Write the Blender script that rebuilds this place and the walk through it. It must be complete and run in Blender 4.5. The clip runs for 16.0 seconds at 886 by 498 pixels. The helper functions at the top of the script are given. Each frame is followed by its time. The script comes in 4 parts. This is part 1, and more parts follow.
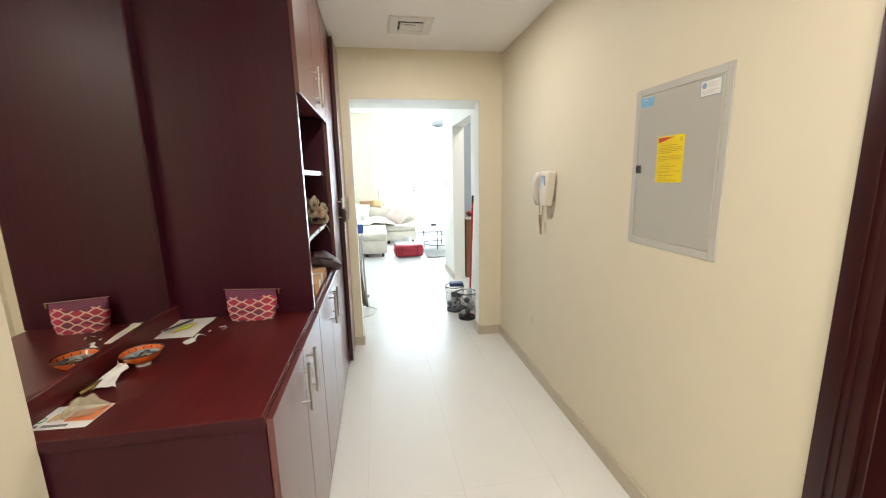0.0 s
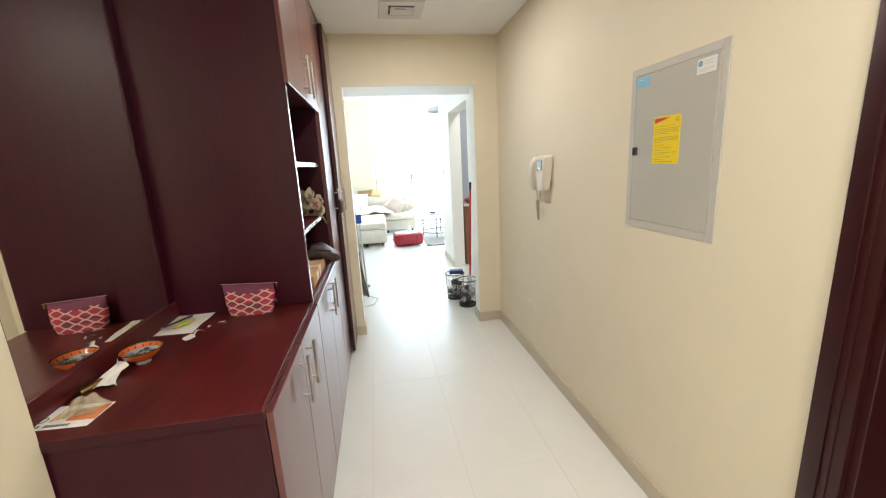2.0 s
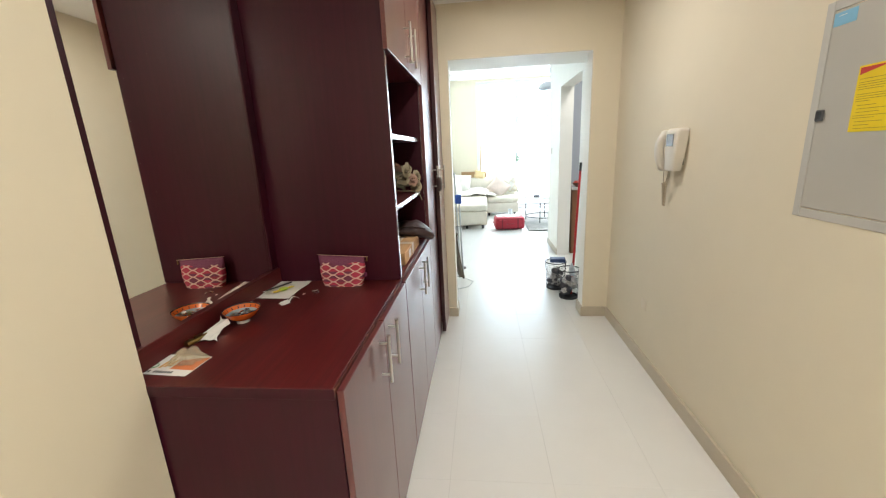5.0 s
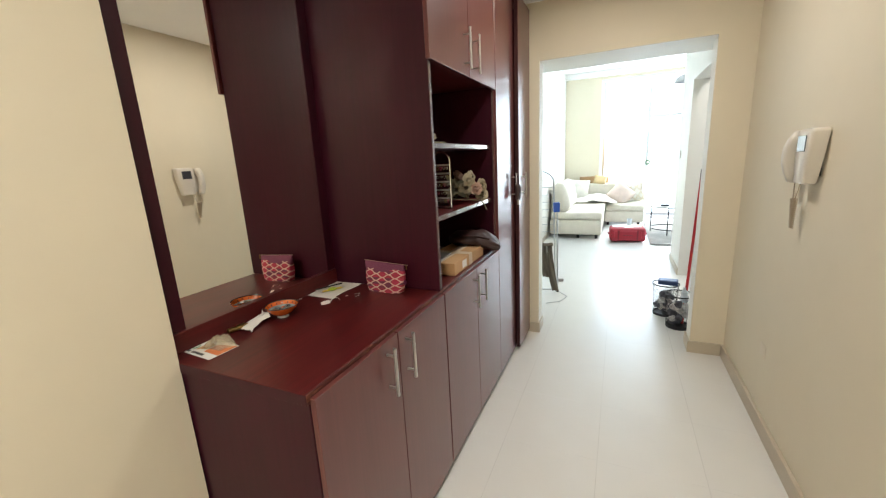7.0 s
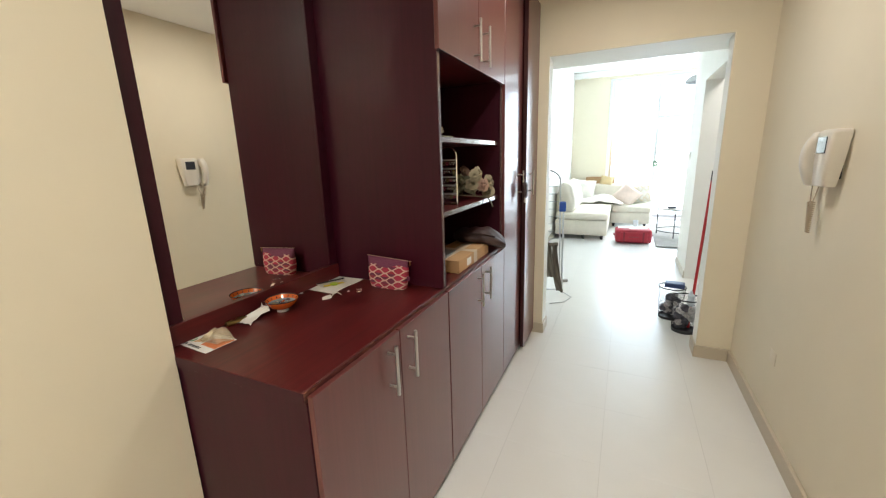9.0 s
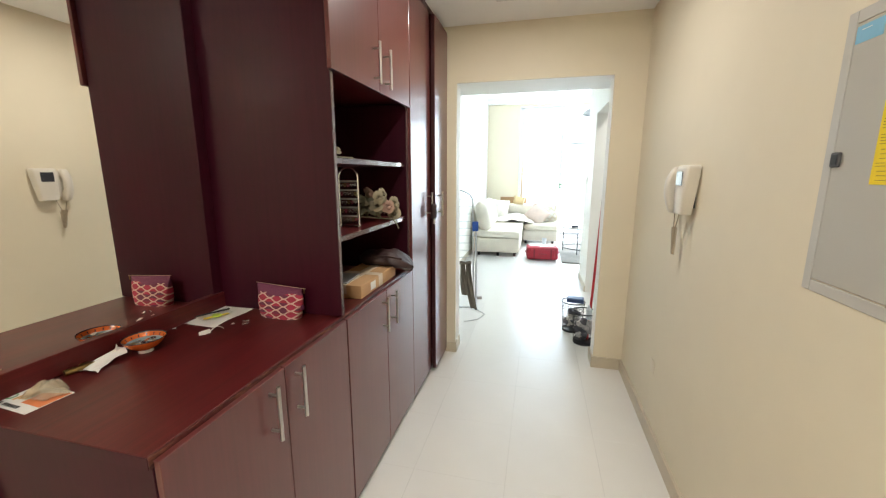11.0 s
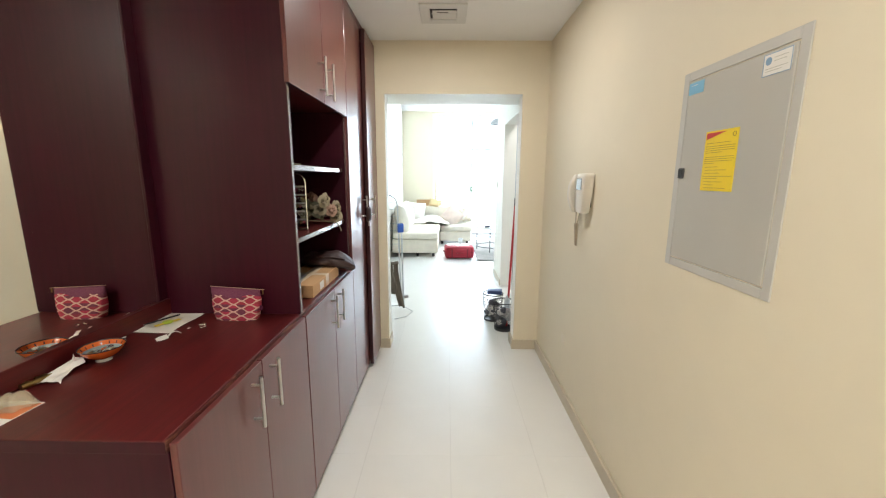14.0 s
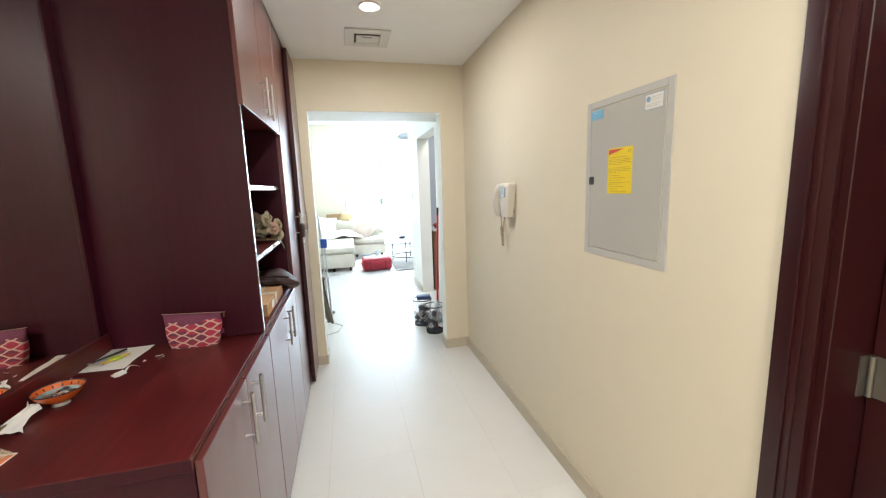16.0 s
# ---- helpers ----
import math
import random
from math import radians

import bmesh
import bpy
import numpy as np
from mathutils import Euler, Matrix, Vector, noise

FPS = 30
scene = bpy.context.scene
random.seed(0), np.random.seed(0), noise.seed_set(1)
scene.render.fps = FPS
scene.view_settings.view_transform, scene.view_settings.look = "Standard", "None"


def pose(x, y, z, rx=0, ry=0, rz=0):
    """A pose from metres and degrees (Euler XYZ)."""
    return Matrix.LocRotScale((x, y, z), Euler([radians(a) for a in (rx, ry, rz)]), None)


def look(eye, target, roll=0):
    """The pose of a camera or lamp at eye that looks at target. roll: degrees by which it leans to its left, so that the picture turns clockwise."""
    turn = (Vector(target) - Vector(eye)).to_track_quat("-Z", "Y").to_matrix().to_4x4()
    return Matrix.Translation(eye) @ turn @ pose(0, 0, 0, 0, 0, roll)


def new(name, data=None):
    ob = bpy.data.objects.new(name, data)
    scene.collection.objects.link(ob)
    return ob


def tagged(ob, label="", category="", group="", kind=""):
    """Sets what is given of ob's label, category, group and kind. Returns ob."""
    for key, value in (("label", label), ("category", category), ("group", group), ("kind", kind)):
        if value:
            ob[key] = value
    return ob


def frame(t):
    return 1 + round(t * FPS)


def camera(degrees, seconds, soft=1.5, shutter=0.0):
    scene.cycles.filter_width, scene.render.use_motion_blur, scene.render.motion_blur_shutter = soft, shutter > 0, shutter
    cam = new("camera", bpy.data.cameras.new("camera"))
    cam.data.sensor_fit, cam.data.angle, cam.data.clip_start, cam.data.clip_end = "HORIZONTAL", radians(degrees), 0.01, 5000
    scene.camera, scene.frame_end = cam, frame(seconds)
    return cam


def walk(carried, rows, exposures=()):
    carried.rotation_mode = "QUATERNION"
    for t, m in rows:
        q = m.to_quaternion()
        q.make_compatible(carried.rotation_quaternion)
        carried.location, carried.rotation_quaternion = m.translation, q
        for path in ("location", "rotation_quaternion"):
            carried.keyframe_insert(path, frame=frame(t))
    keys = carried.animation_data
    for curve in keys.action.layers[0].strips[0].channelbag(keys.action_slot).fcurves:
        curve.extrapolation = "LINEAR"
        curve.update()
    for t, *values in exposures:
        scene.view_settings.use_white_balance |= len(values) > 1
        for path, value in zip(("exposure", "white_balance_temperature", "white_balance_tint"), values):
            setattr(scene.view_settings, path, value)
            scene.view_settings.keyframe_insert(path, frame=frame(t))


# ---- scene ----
cam = camera(97.6, 16.0, soft=1.2)
PATH = [
    (0, (-0.011, 0.016, 1.481), (0.31, 1.956, 1.115), -1.2),
    (0.5, (-0.004, 0.011, 1.486), (0.311, 1.943, 1.076), -2.0),
    (1, (0.002, 0.006, 1.489), (0.331, 1.932, 1.063), -2.2),
    (1.5, (0.008, 0.012, 1.485), (0.344, 1.934, 1.044), -2.4),
    (2, (0.008, 0.022, 1.485), (0.321, 1.95, 1.055), -2.9),
    (2.5, (-0.001, 0.02, 1.479), (0.3, 1.943, 1.02), -2.8),
    (3, (-0.012, 0.008, 1.469), (0.226, 1.932, 0.974), -2.8),
    (3.5, (-0.008, -0.036, 1.465), (0.169, 1.883, 0.932), -3.0),
    (4, (0.028, -0.065, 1.448), (0.156, 1.858, 0.912), -3.0),
    (4.5, (0.043, 0.026, 1.439), (0.06, 1.962, 0.939), -3.0),
    (5, (0.045, 0.166, 1.441), (-0.161, 2.095, 0.954), -2.7),
    (5.2, (0.076, 0.195, 1.449), (-0.258, 2.095, 0.92), -2.8),
    (7.3, (0.374, 0.328, 1.451), (-0.443, 2.1, 1.012), -3.0),
    (7.5, (0.354, 0.33, 1.443), (-0.453, 2.105, 0.998), -2.6),
    (8, (0.329, 0.334, 1.435), (-0.497, 2.094, 0.965), -2.0),
    (8.2, (0.304, 0.328, 1.434), (-0.525, 2.084, 0.956), -2.0),
    (10.3, (0.444, 0.404, 1.451), (-0.314, 2.21, 1.046), -0.7),
    (10.5, (0.447, 0.404, 1.453), (-0.24, 2.236, 1.041), -0.6),
    (11, (0.424, 0.428, 1.463), (-0.041, 2.335, 1.084), -0.0),
    (11.5, (0.407, 0.433, 1.463), (0.093, 2.373, 1.093), 0.4),
    (12, (0.397, 0.429, 1.472), (0.136, 2.381, 1.128), 0.3),
    (12.5, (0.383, 0.43, 1.486), (0.152, 2.39, 1.159), 0.1),
    (13, (0.335, 0.413, 1.489), (0.136, 2.377, 1.164), -0.3),
    (13.5, (0.309, 0.366, 1.486), (0.226, 2.333, 1.13), 0.1),
    (14, (0.301, 0.198, 1.478), (0.282, 2.164, 1.114), 0.3),
    (14.5, (0.269, 0.061, 1.489), (0.296, 2.035, 1.169), -0.1),
    (15, (0.182, 0.035, 1.499), (0.306, 2.01, 1.213), -0.6),
    (15.5, (0.096, 0.029, 1.5), (0.302, 1.997, 1.208), -1.3),
    (16, (0.063, 0.047, 1.488), (0.527, 1.967, 1.174), -1.9),
]
walk(cam, [(t, look(eye, target, roll)) for t, eye, target, roll in PATH], [(0.0, 0.25, 6400, 10), (4.0, 0.2, 6300, 10), (5.0, 0.14, 6350, 10), (7.5, 0.04, 6450, 10), (8.2, 0.04, 6450, 10), (11.0, 0.16, 6400, 10), (12.0, 0.18, 6350, 10), (14.0, 0.2, 6300, 10), (16.0, 0.3, 6050, 10)])

# ---- light ----
world = bpy.data.worlds.new("sky")
scene.world = world
world.use_nodes = True
wn = world.node_tree.nodes
sky = wn.new("ShaderNodeTexSky")
sky.sky_type, sky.sun_disc = "NISHITA", False
sky.sun_elevation, sky.sun_rotation = radians(48), radians(28)
world.node_tree.links.new(sky.outputs[0], wn["Background"].inputs[0])
wn["Background"].inputs[1].default_value = 0.15


def lamp(name, kind, m, energy, colour, **settings):
    data = bpy.data.lights.new(name, kind)
    data.energy, data.color = energy, colour
    if kind == "AREA":
        data.shape, data.size, data.size_y = "ELLIPSE" if settings["size"] < 0.2 else "RECTANGLE", settings["size"], settings["size_y"]
    if kind == "SUN":
        data.angle = settings["angle"]
    if kind == "SPOT":
        data.spot_size, data.spot_blend, data.shadow_soft_size = settings["spot_size"], settings["spot_blend"], settings["soft"]
    if kind == "POINT":
        data.shadow_soft_size = settings["soft"]
    ob = new(name, data)
    ob.matrix_world = m
    return ob


lamp("sun", "SUN", look((2.6, 14.6, 6.5), (0.3, 8.0, 0.3)), 1.6, (1.0, 0.97, 0.93), angle=radians(0.6))
lamp("window_light", "AREA", look((1.55, 9.98, 1.5), (1.45, 0.0, 1.1)), 150, (0.72, 0.88, 1.0), size=3.0, size_y=2.8)
# At y 0.1 and -0.8 are unseen fill lamps, added to brighten the hall.
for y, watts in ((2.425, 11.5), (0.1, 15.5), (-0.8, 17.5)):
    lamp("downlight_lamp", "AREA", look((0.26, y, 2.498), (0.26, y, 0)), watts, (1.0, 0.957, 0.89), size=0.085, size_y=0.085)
# Unseen fill, added so the far jamb and kitchen don't render dark.
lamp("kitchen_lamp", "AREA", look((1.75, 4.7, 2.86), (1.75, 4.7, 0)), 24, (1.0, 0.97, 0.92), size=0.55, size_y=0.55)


# ---- materials ----
class Nodes:
    """A small wrapper round a material's node tree."""

    def __init__(self, name):
        self.mat = bpy.data.materials.new(name)
        self.mat.use_nodes = True
        self.tree = self.mat.node_tree
        self.bsdf = self.tree.nodes["Principled BSDF"]

    def add(self, kind, **inputs):
        node = self.tree.nodes.new(kind)
        for key, value in inputs.items():
            node.inputs[key.replace("_", " ")].default_value = value
        return node

    def link(self, a, b):
        self.tree.links.new(a, b)

    def coords(self, scale=(1, 1, 1), space="Object"):
        mapping = self.add("ShaderNodeMapping", Scale=scale)
        self.link(self.add("ShaderNodeTexCoord").outputs[space], mapping.inputs[0])
        return mapping.outputs[0]

    def noise(self, scale, detail=4.0, rough=0.55, stretch=(1, 1, 1)):
        node = self.add("ShaderNodeTexNoise", Scale=scale, Detail=detail, Roughness=rough)
        self.link(self.coords(stretch), node.inputs["Vector"])
        return node.outputs["Fac"]

    def ramp(self, fac, stops):
        node = self.add("ShaderNodeValToRGB")
        el = node.color_ramp.elements
        while len(el) < len(stops):
            el.new(0.5)
        for e, (at, colour) in zip(el, stops):
            e.position, e.color = at, (*colour, 1)
        self.link(fac, node.inputs[0])
        return node.outputs[0]

    def mix(self, fac, a, b, mode="MIX"):
        node = self.tree.nodes.new("ShaderNodeMix")
        node.data_type, node.blend_type = "RGBA", mode
        for value, slot in ((fac, 0), (a, 6), (b, 7)):
            if isinstance(value, (int, float)):
                node.inputs[slot].default_value = value
            elif isinstance(value, tuple):
                node.inputs[slot].default_value = (*value, 1)
            else:
                self.link(value, node.inputs[slot])
        return node.outputs[2]

    def bump(self, height, strength, distance=0.002):
        node = self.add("ShaderNodeBump", Strength=strength, Distance=distance)
        self.link(height, node.inputs["Height"])
        self.link(node.outputs[0], self.bsdf.inputs["Normal"])

    def set(self, **inputs):
        for key, value in inputs.items():
            self.bsdf.inputs[key.replace("_", " ")].default_value = value
        return self


def shade(c, k):
    return tuple(min(1.0, v * k) for v in c)


def plain(name, colour, rough=0.5, metal=0.0, vary=0.12, scale=18.0, bump=0.0, coat=0.0, **more):
    """A surface of one colour with fine and broad variation."""
    n = Nodes(name)
    broad, fine = n.noise(scale * 0.12, 3), n.noise(scale * 6, 5)
    base = n.ramp(broad, [(0.3, shade(colour, 1 - vary)), (0.7, shade(colour, 1 + vary))])
    col = n.mix(0.25 * min(1, vary * 4), base, n.ramp(fine, [(0.3, shade(colour, 1 - 2 * vary)), (0.7, shade(colour, 1 + vary))]))
    n.link(col, n.bsdf.inputs["Base Color"])
    r = n.add("ShaderNodeMapRange", To_Min=max(0.02, rough * 0.85), To_Max=min(1, rough * 1.15))
    n.link(broad, r.inputs[0])
    n.link(r.outputs[0], n.bsdf.inputs["Roughness"])
    n.set(Metallic=metal, Coat_Weight=coat, **more)
    if bump:
        n.bump(fine, bump)
    return n.mat


def wood(name, axis, dark, light, rough=0.34, coat=0.0, grain=55.0, shine=0.42):
    """Dark stained laminate; the grain runs along the axis."""
    n = Nodes(name)
    along = [1.0, 1.0, 1.0]
    along[axis] = 0.035
    a = n.noise(grain, 6, 0.65, tuple(along))
    along[axis] = 0.12
    b = n.noise(grain * 0.14, 3, 0.5, tuple(along))
    c = n.noise(1.7, 2)
    col = n.ramp(a, [(0.28, dark), (0.55, tuple((p + q) / 2 for p, q in zip(dark, light))), (0.78, light)])
    col = n.mix(0.3, col, n.ramp(b, [(0.3, dark), (0.72, light)]))
    col = n.mix(0.18, col, n.ramp(c, [(0.1, shade(dark, 0.75)), (0.9, light)]))
    n.link(col, n.bsdf.inputs["Base Color"])
    r = n.add("ShaderNodeMapRange", To_Min=rough * 0.8, To_Max=rough * 1.25)
    n.link(c, r.inputs[0])
    n.link(r.outputs[0], n.bsdf.inputs["Roughness"])
    n.set(Coat_Weight=coat, Coat_Roughness=0.13, Specular_IOR_Level=shine)
    n.bump(a, 0.08, 0.0008)
    return n.mat


# Panel copy of the one mahogany, darkened and blued to hold haze.
MAHOGANY_HAZE_DARK, MAHOGANY_HAZE_LIGHT = (0.028, 0.0026, 0.0085), (0.056, 0.0048, 0.0148)
wood_up = wood("mahogany_upright", 2, MAHOGANY_HAZE_DARK, MAHOGANY_HAZE_LIGHT, rough=0.365, shine=0.3)
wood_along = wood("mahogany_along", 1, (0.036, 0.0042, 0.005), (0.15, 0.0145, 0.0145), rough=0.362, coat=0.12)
# Door copy of the same wood, paled and blued for reflected light.
wood_door_sheen = wood("mahogany_door_sheen", 2, (0.096, 0.02, 0.019), (0.155, 0.033, 0.031), rough=0.365, shine=0.5, coat=0.65)
wood_entry = wood("dark_entry_wood", 2, (0.022, 0.0036, 0.0042), (0.046, 0.0062, 0.0072), rough=0.365)
# Paler than the mahogany: window sheen on the edges put into the colour.
edge_band_sheen = plain("edge_band_sheen", (0.1, 0.062, 0.06), 0.22, vary=0.1, coat=1.0)


def worn_edge_material():
    """Dark lipping, rubbed through to paler timber here and there."""
    n = Nodes("worn_lipping")
    rub = n.ramp(n.noise(7, 6, 0.7, (1, 1, 6)), [(0.5, (0, 0, 0)), (0.62, (1, 1, 1))])
    base = n.ramp(n.noise(60, 4, 0.6, (1, 0.05, 1)), [(0.3, (0.03, 0.005, 0.005)), (0.75, (0.085, 0.014, 0.012))])
    n.link(n.mix(rub, base, (0.21, 0.085, 0.05)), n.bsdf.inputs["Base Color"])
    n.set(Roughness=0.4)
    return n.mat


worn_edge = worn_edge_material()
brown_unit = wood("walnut_unit", 2, (0.17, 0.075, 0.035), (0.34, 0.17, 0.085), rough=0.45)


def paint(name, colour, bump=0.12):
    n = Nodes(name)
    fine, broad, mid = n.noise(260, 3), n.noise(0.9, 3), n.noise(9, 4)
    col = n.ramp(broad, [(0.3, shade(colour, 0.965)), (0.7, shade(colour, 1.02))])
    col = n.mix(0.2, col, n.ramp(mid, [(0.35, shade(colour, 0.95)), (0.7, shade(colour, 1.02))]))
    n.link(col, n.bsdf.inputs["Base Color"])
    n.set(Roughness=0.62)
    n.bump(fine, bump, 0.0012)
    return n.mat


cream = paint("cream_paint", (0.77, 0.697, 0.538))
# Lit copy of the cream: living room daylight put into the colour.
cream_daylit = paint("daylit_cream_paint", (0.88, 0.86, 0.79))
ceiling_white = paint("ceiling_paint", (0.91, 0.9, 0.875), 0.06)
# The kitchen's shade is put into this blue-grey base colour.
kitchen_shade_grey = paint("kitchen_shade_grey", (0.4, 0.43, 0.48))


def tile_material():
    n = Nodes("porcelain_tile")
    info = n.add("ShaderNodeObjectInfo")
    broad, fine = n.noise(5, 5), n.noise(120, 3)
    col = n.ramp(broad, [(0.3, (0.755, 0.742, 0.705)), (0.7, (0.782, 0.769, 0.732))])
    col = n.mix(0.3, col, n.ramp(info.outputs["Random"], [(0.0, (0.755, 0.742, 0.705)), (1.0, (0.782, 0.769, 0.732))]))
    n.link(col, n.bsdf.inputs["Base Color"])
    n.set(Roughness=0.24)
    n.bump(fine, 0.03, 0.0005)
    return n.mat


tile = tile_material()
grout = plain("grout", (0.62, 0.605, 0.57), 0.85, bump=0.1)
skirting = plain("skirting_tile", (0.56, 0.49, 0.375), 0.4, vary=0.07)
steel = plain("brushed_steel", (0.52, 0.5, 0.475), 0.34, 1.0, vary=0.05)
hinge_steel = plain("dull_hinge_steel", (0.3, 0.28, 0.25), 0.5, 1.0, vary=0.08)
rack_steel = plain("rack_steel", (0.55, 0.56, 0.57), 0.4, 0.6, vary=0.05)
chrome = plain("chrome", (0.75, 0.75, 0.76), 0.14, 1.0, vary=0.04)
mirror_glass = Nodes("mirror_glass").set(Base_Color=(0.97, 0.95, 0.89, 1), Metallic=1.0, Roughness=0.015).mat
panel_grey = plain("grey_enamel", (0.48, 0.465, 0.42), 0.45, vary=0.03, bump=0.03)
panel_frame_grey = plain("grey_enamel_frame", (0.53, 0.515, 0.475), 0.4, vary=0.03)
black = plain("black_plastic", (0.018, 0.018, 0.02), 0.4)
white_plastic = plain("white_plastic", (0.7, 0.655, 0.575), 0.32, vary=0.03)
cord_plastic = plain("cord_plastic", (0.4, 0.32, 0.22), 0.5, vary=0.08)
cream_plastic = plain("cream_plastic", (0.72, 0.66, 0.55), 0.4, vary=0.04)
paper = plain("paper", (0.8, 0.78, 0.74), 0.8, vary=0.04, bump=0.05)
yellow = plain("yellow_sticker", (0.9, 0.68, 0.004), 0.45, vary=0.03)
red_print = plain("red_print", (0.6, 0.04, 0.03), 0.5)
grey_print = plain("grey_print", (0.42, 0.27, 0.02), 0.6)
blue_sticker = plain("blue_sticker", (0.2, 0.47, 0.66), 0.45)
screen = plain("dark_screen", (0.05, 0.056, 0.066), 0.08, coat=1.0)
label_blue = plain("label_blue", (0.22, 0.36, 0.52), 0.5)
vent_white = plain("vent_white", (0.72, 0.71, 0.68), 0.45, vary=0.03)
vent_dark = plain("vent_dark", (0.03, 0.028, 0.025), 0.7)
glow = Nodes("downlight_glow").set(Emission_Color=(1.0, 0.86, 0.66, 1), Emission_Strength=14.0).mat
brass = plain("brass", (0.34, 0.24, 0.09), 0.36, 1.0, vary=0.15)
orange_glaze = plain("orange_glaze", (0.66, 0.13, 0.02), 0.22, vary=0.1, coat=0.4)
dark_glaze = plain("dark_glaze", (0.05, 0.03, 0.03), 0.25, coat=0.4)
blue_glaze = plain("blue_glaze", (0.3, 0.36, 0.36), 0.25, vary=0.5, scale=60, coat=0.4)
white_glaze = plain("white_glaze", (0.66, 0.64, 0.6), 0.25, coat=0.3)
lime = plain("lime_plastic", (0.5, 0.66, 0.05), 0.35)
purple_cloth = plain("purple_cloth", (0.13, 0.018, 0.06), 0.8, bump=0.3, scale=40)
cardboard = plain("cardboard", (0.52, 0.31, 0.15), 0.8, bump=0.15)
tape = plain("packing_tape", (0.62, 0.5, 0.36), 0.3, vary=0.05)
leather = plain("dark_leather", (0.038, 0.017, 0.016), 0.52, bump=0.25, scale=60)
petal = plain("dried_petal", (0.29, 0.245, 0.16), 0.8, vary=0.2, scale=60)
petal_pink = plain("pink_petal", (0.4, 0.25, 0.19), 0.8, vary=0.2, scale=60)
dry_leaf = plain("dry_leaf", (0.2, 0.19, 0.12), 0.8, vary=0.25, scale=60)
sofa_cloth = plain("sofa_cloth", (0.74, 0.68, 0.57), 0.9, vary=0.05, bump=0.25, scale=70)
throw_cloth = plain("throw_cloth", (0.8, 0.75, 0.66), 0.95, vary=0.05, bump=0.4, scale=40)
cushion_pink = plain("cushion_pink", (0.7, 0.56, 0.48), 0.9, bump=0.3, scale=60)
cushion_white = plain("cushion_white", (0.76, 0.72, 0.64), 0.9, bump=0.3, scale=60)
cushion_gold = plain("cushion_gold", (0.62, 0.47, 0.25), 0.85, bump=0.3, scale=60)
case_red = plain("suitcase_red", (0.36, 0.015, 0.03), 0.6, bump=0.25, scale=60)
case_dark = plain("suitcase_trim", (0.2, 0.008, 0.018), 0.5)
rug_cloth = plain("rug_grey", (0.3, 0.28, 0.25), 0.95, vary=0.3, scale=25, bump=0.6)
mop_red = plain("mop_red", (0.5, 0.015, 0.02), 0.35)
wire_black = plain("wire_black", (0.02, 0.02, 0.022), 0.45)
rubbish_white = plain("rubbish_white", (0.48, 0.46, 0.45), 0.7, vary=0.15, scale=50)
rubbish_dark = plain("rubbish_dark", (0.1, 0.1, 0.12), 0.7, vary=0.3, scale=50)
navy = plain("navy_card", (0.03, 0.06, 0.16), 0.5)
aluminium = plain("white_aluminium", (0.78, 0.78, 0.78), 0.35, vary=0.03)
blue_clip = plain("blue_clip", (0.02, 0.09, 0.42), 0.4)
taupe_cloth = plain("taupe_cloth", (0.13, 0.11, 0.082), 0.9, bump=0.4, scale=50)
lamp_white = plain("lamp_shade", (0.48, 0.48, 0.48), 0.5)
clear = Nodes("clear_glass").set(Base_Color=(1, 1, 1, 1), Roughness=0.0, Transmission_Weight=1.0, IOR=1.02).mat
film = Nodes("clear_film").set(Base_Color=(1.0, 0.94, 0.78, 1), Roughness=0.06, Transmission_Weight=0.82, IOR=1.06, Coat_Weight=1.0, Coat_Roughness=0.05).mat
concrete = plain("balcony_concrete", (0.55, 0.53, 0.5), 0.8, bump=0.2)


# ---- building blocks ----
def box(bm, lo, hi, bevel=0.0, segments=1):
    lo, hi = Vector(lo), Vector(hi)
    m = Matrix.Translation((lo + hi) / 2) @ Matrix.Diagonal((*(hi - lo), 1))
    verts = bmesh.ops.create_cube(bm, size=1, matrix=m)["verts"]
    if bevel:
        edges = list({e for v in verts for e in v.link_edges})
        bmesh.ops.bevel(bm, geom=edges, offset=bevel, segments=segments, affect="EDGES", profile=0.5)
    return bm


def boxes(*items, bevel=0.0, segments=1):
    bm = bmesh.new()
    for lo, hi in items:
        box(bm, lo, hi, bevel, segments)
    return bm


def cylinder(bm, a, b, r, r2=None, segments=16):
    a, b = Vector(a), Vector(b)
    m = Matrix.Translation((a + b) / 2) @ (b - a).to_track_quat("Z", "Y").to_matrix().to_4x4()
    bmesh.ops.create_cone(bm, cap_ends=True, segments=segments, radius1=r, radius2=r if r2 is None else r2, depth=(b - a).length, matrix=m)
    return bm


def tube(bm, points, r, segments=8, closed=False):
    """A round wire along the points."""
    points = [Vector(p) for p in points]
    rings, side = [], None
    for n, p in enumerate(points):
        before = points[n - 1] if n or closed else p
        after = points[(n + 1) % len(points)] if n + 1 < len(points) or closed else p
        way = (after - before).normalized()
        if side is None:
            side = way.orthogonal().normalized()
        side = (side - way * side.dot(way)).normalized()
        up = way.cross(side)
        rings.append([bm.verts.new(p + r * (math.cos(a) * side + math.sin(a) * up)) for a in (2 * math.pi * k / segments for k in range(segments))])
    pairs = list(zip(rings, rings[1:])) + ([(rings[-1], rings[0])] if closed else [])
    for one, two in pairs:
        for k in range(segments):
            bm.faces.new((one[k], one[(k + 1) % segments], two[(k + 1) % segments], two[k]))
    if not closed:
        bm.faces.new(rings[0][::-1])
        bm.faces.new(rings[-1])
    return bm


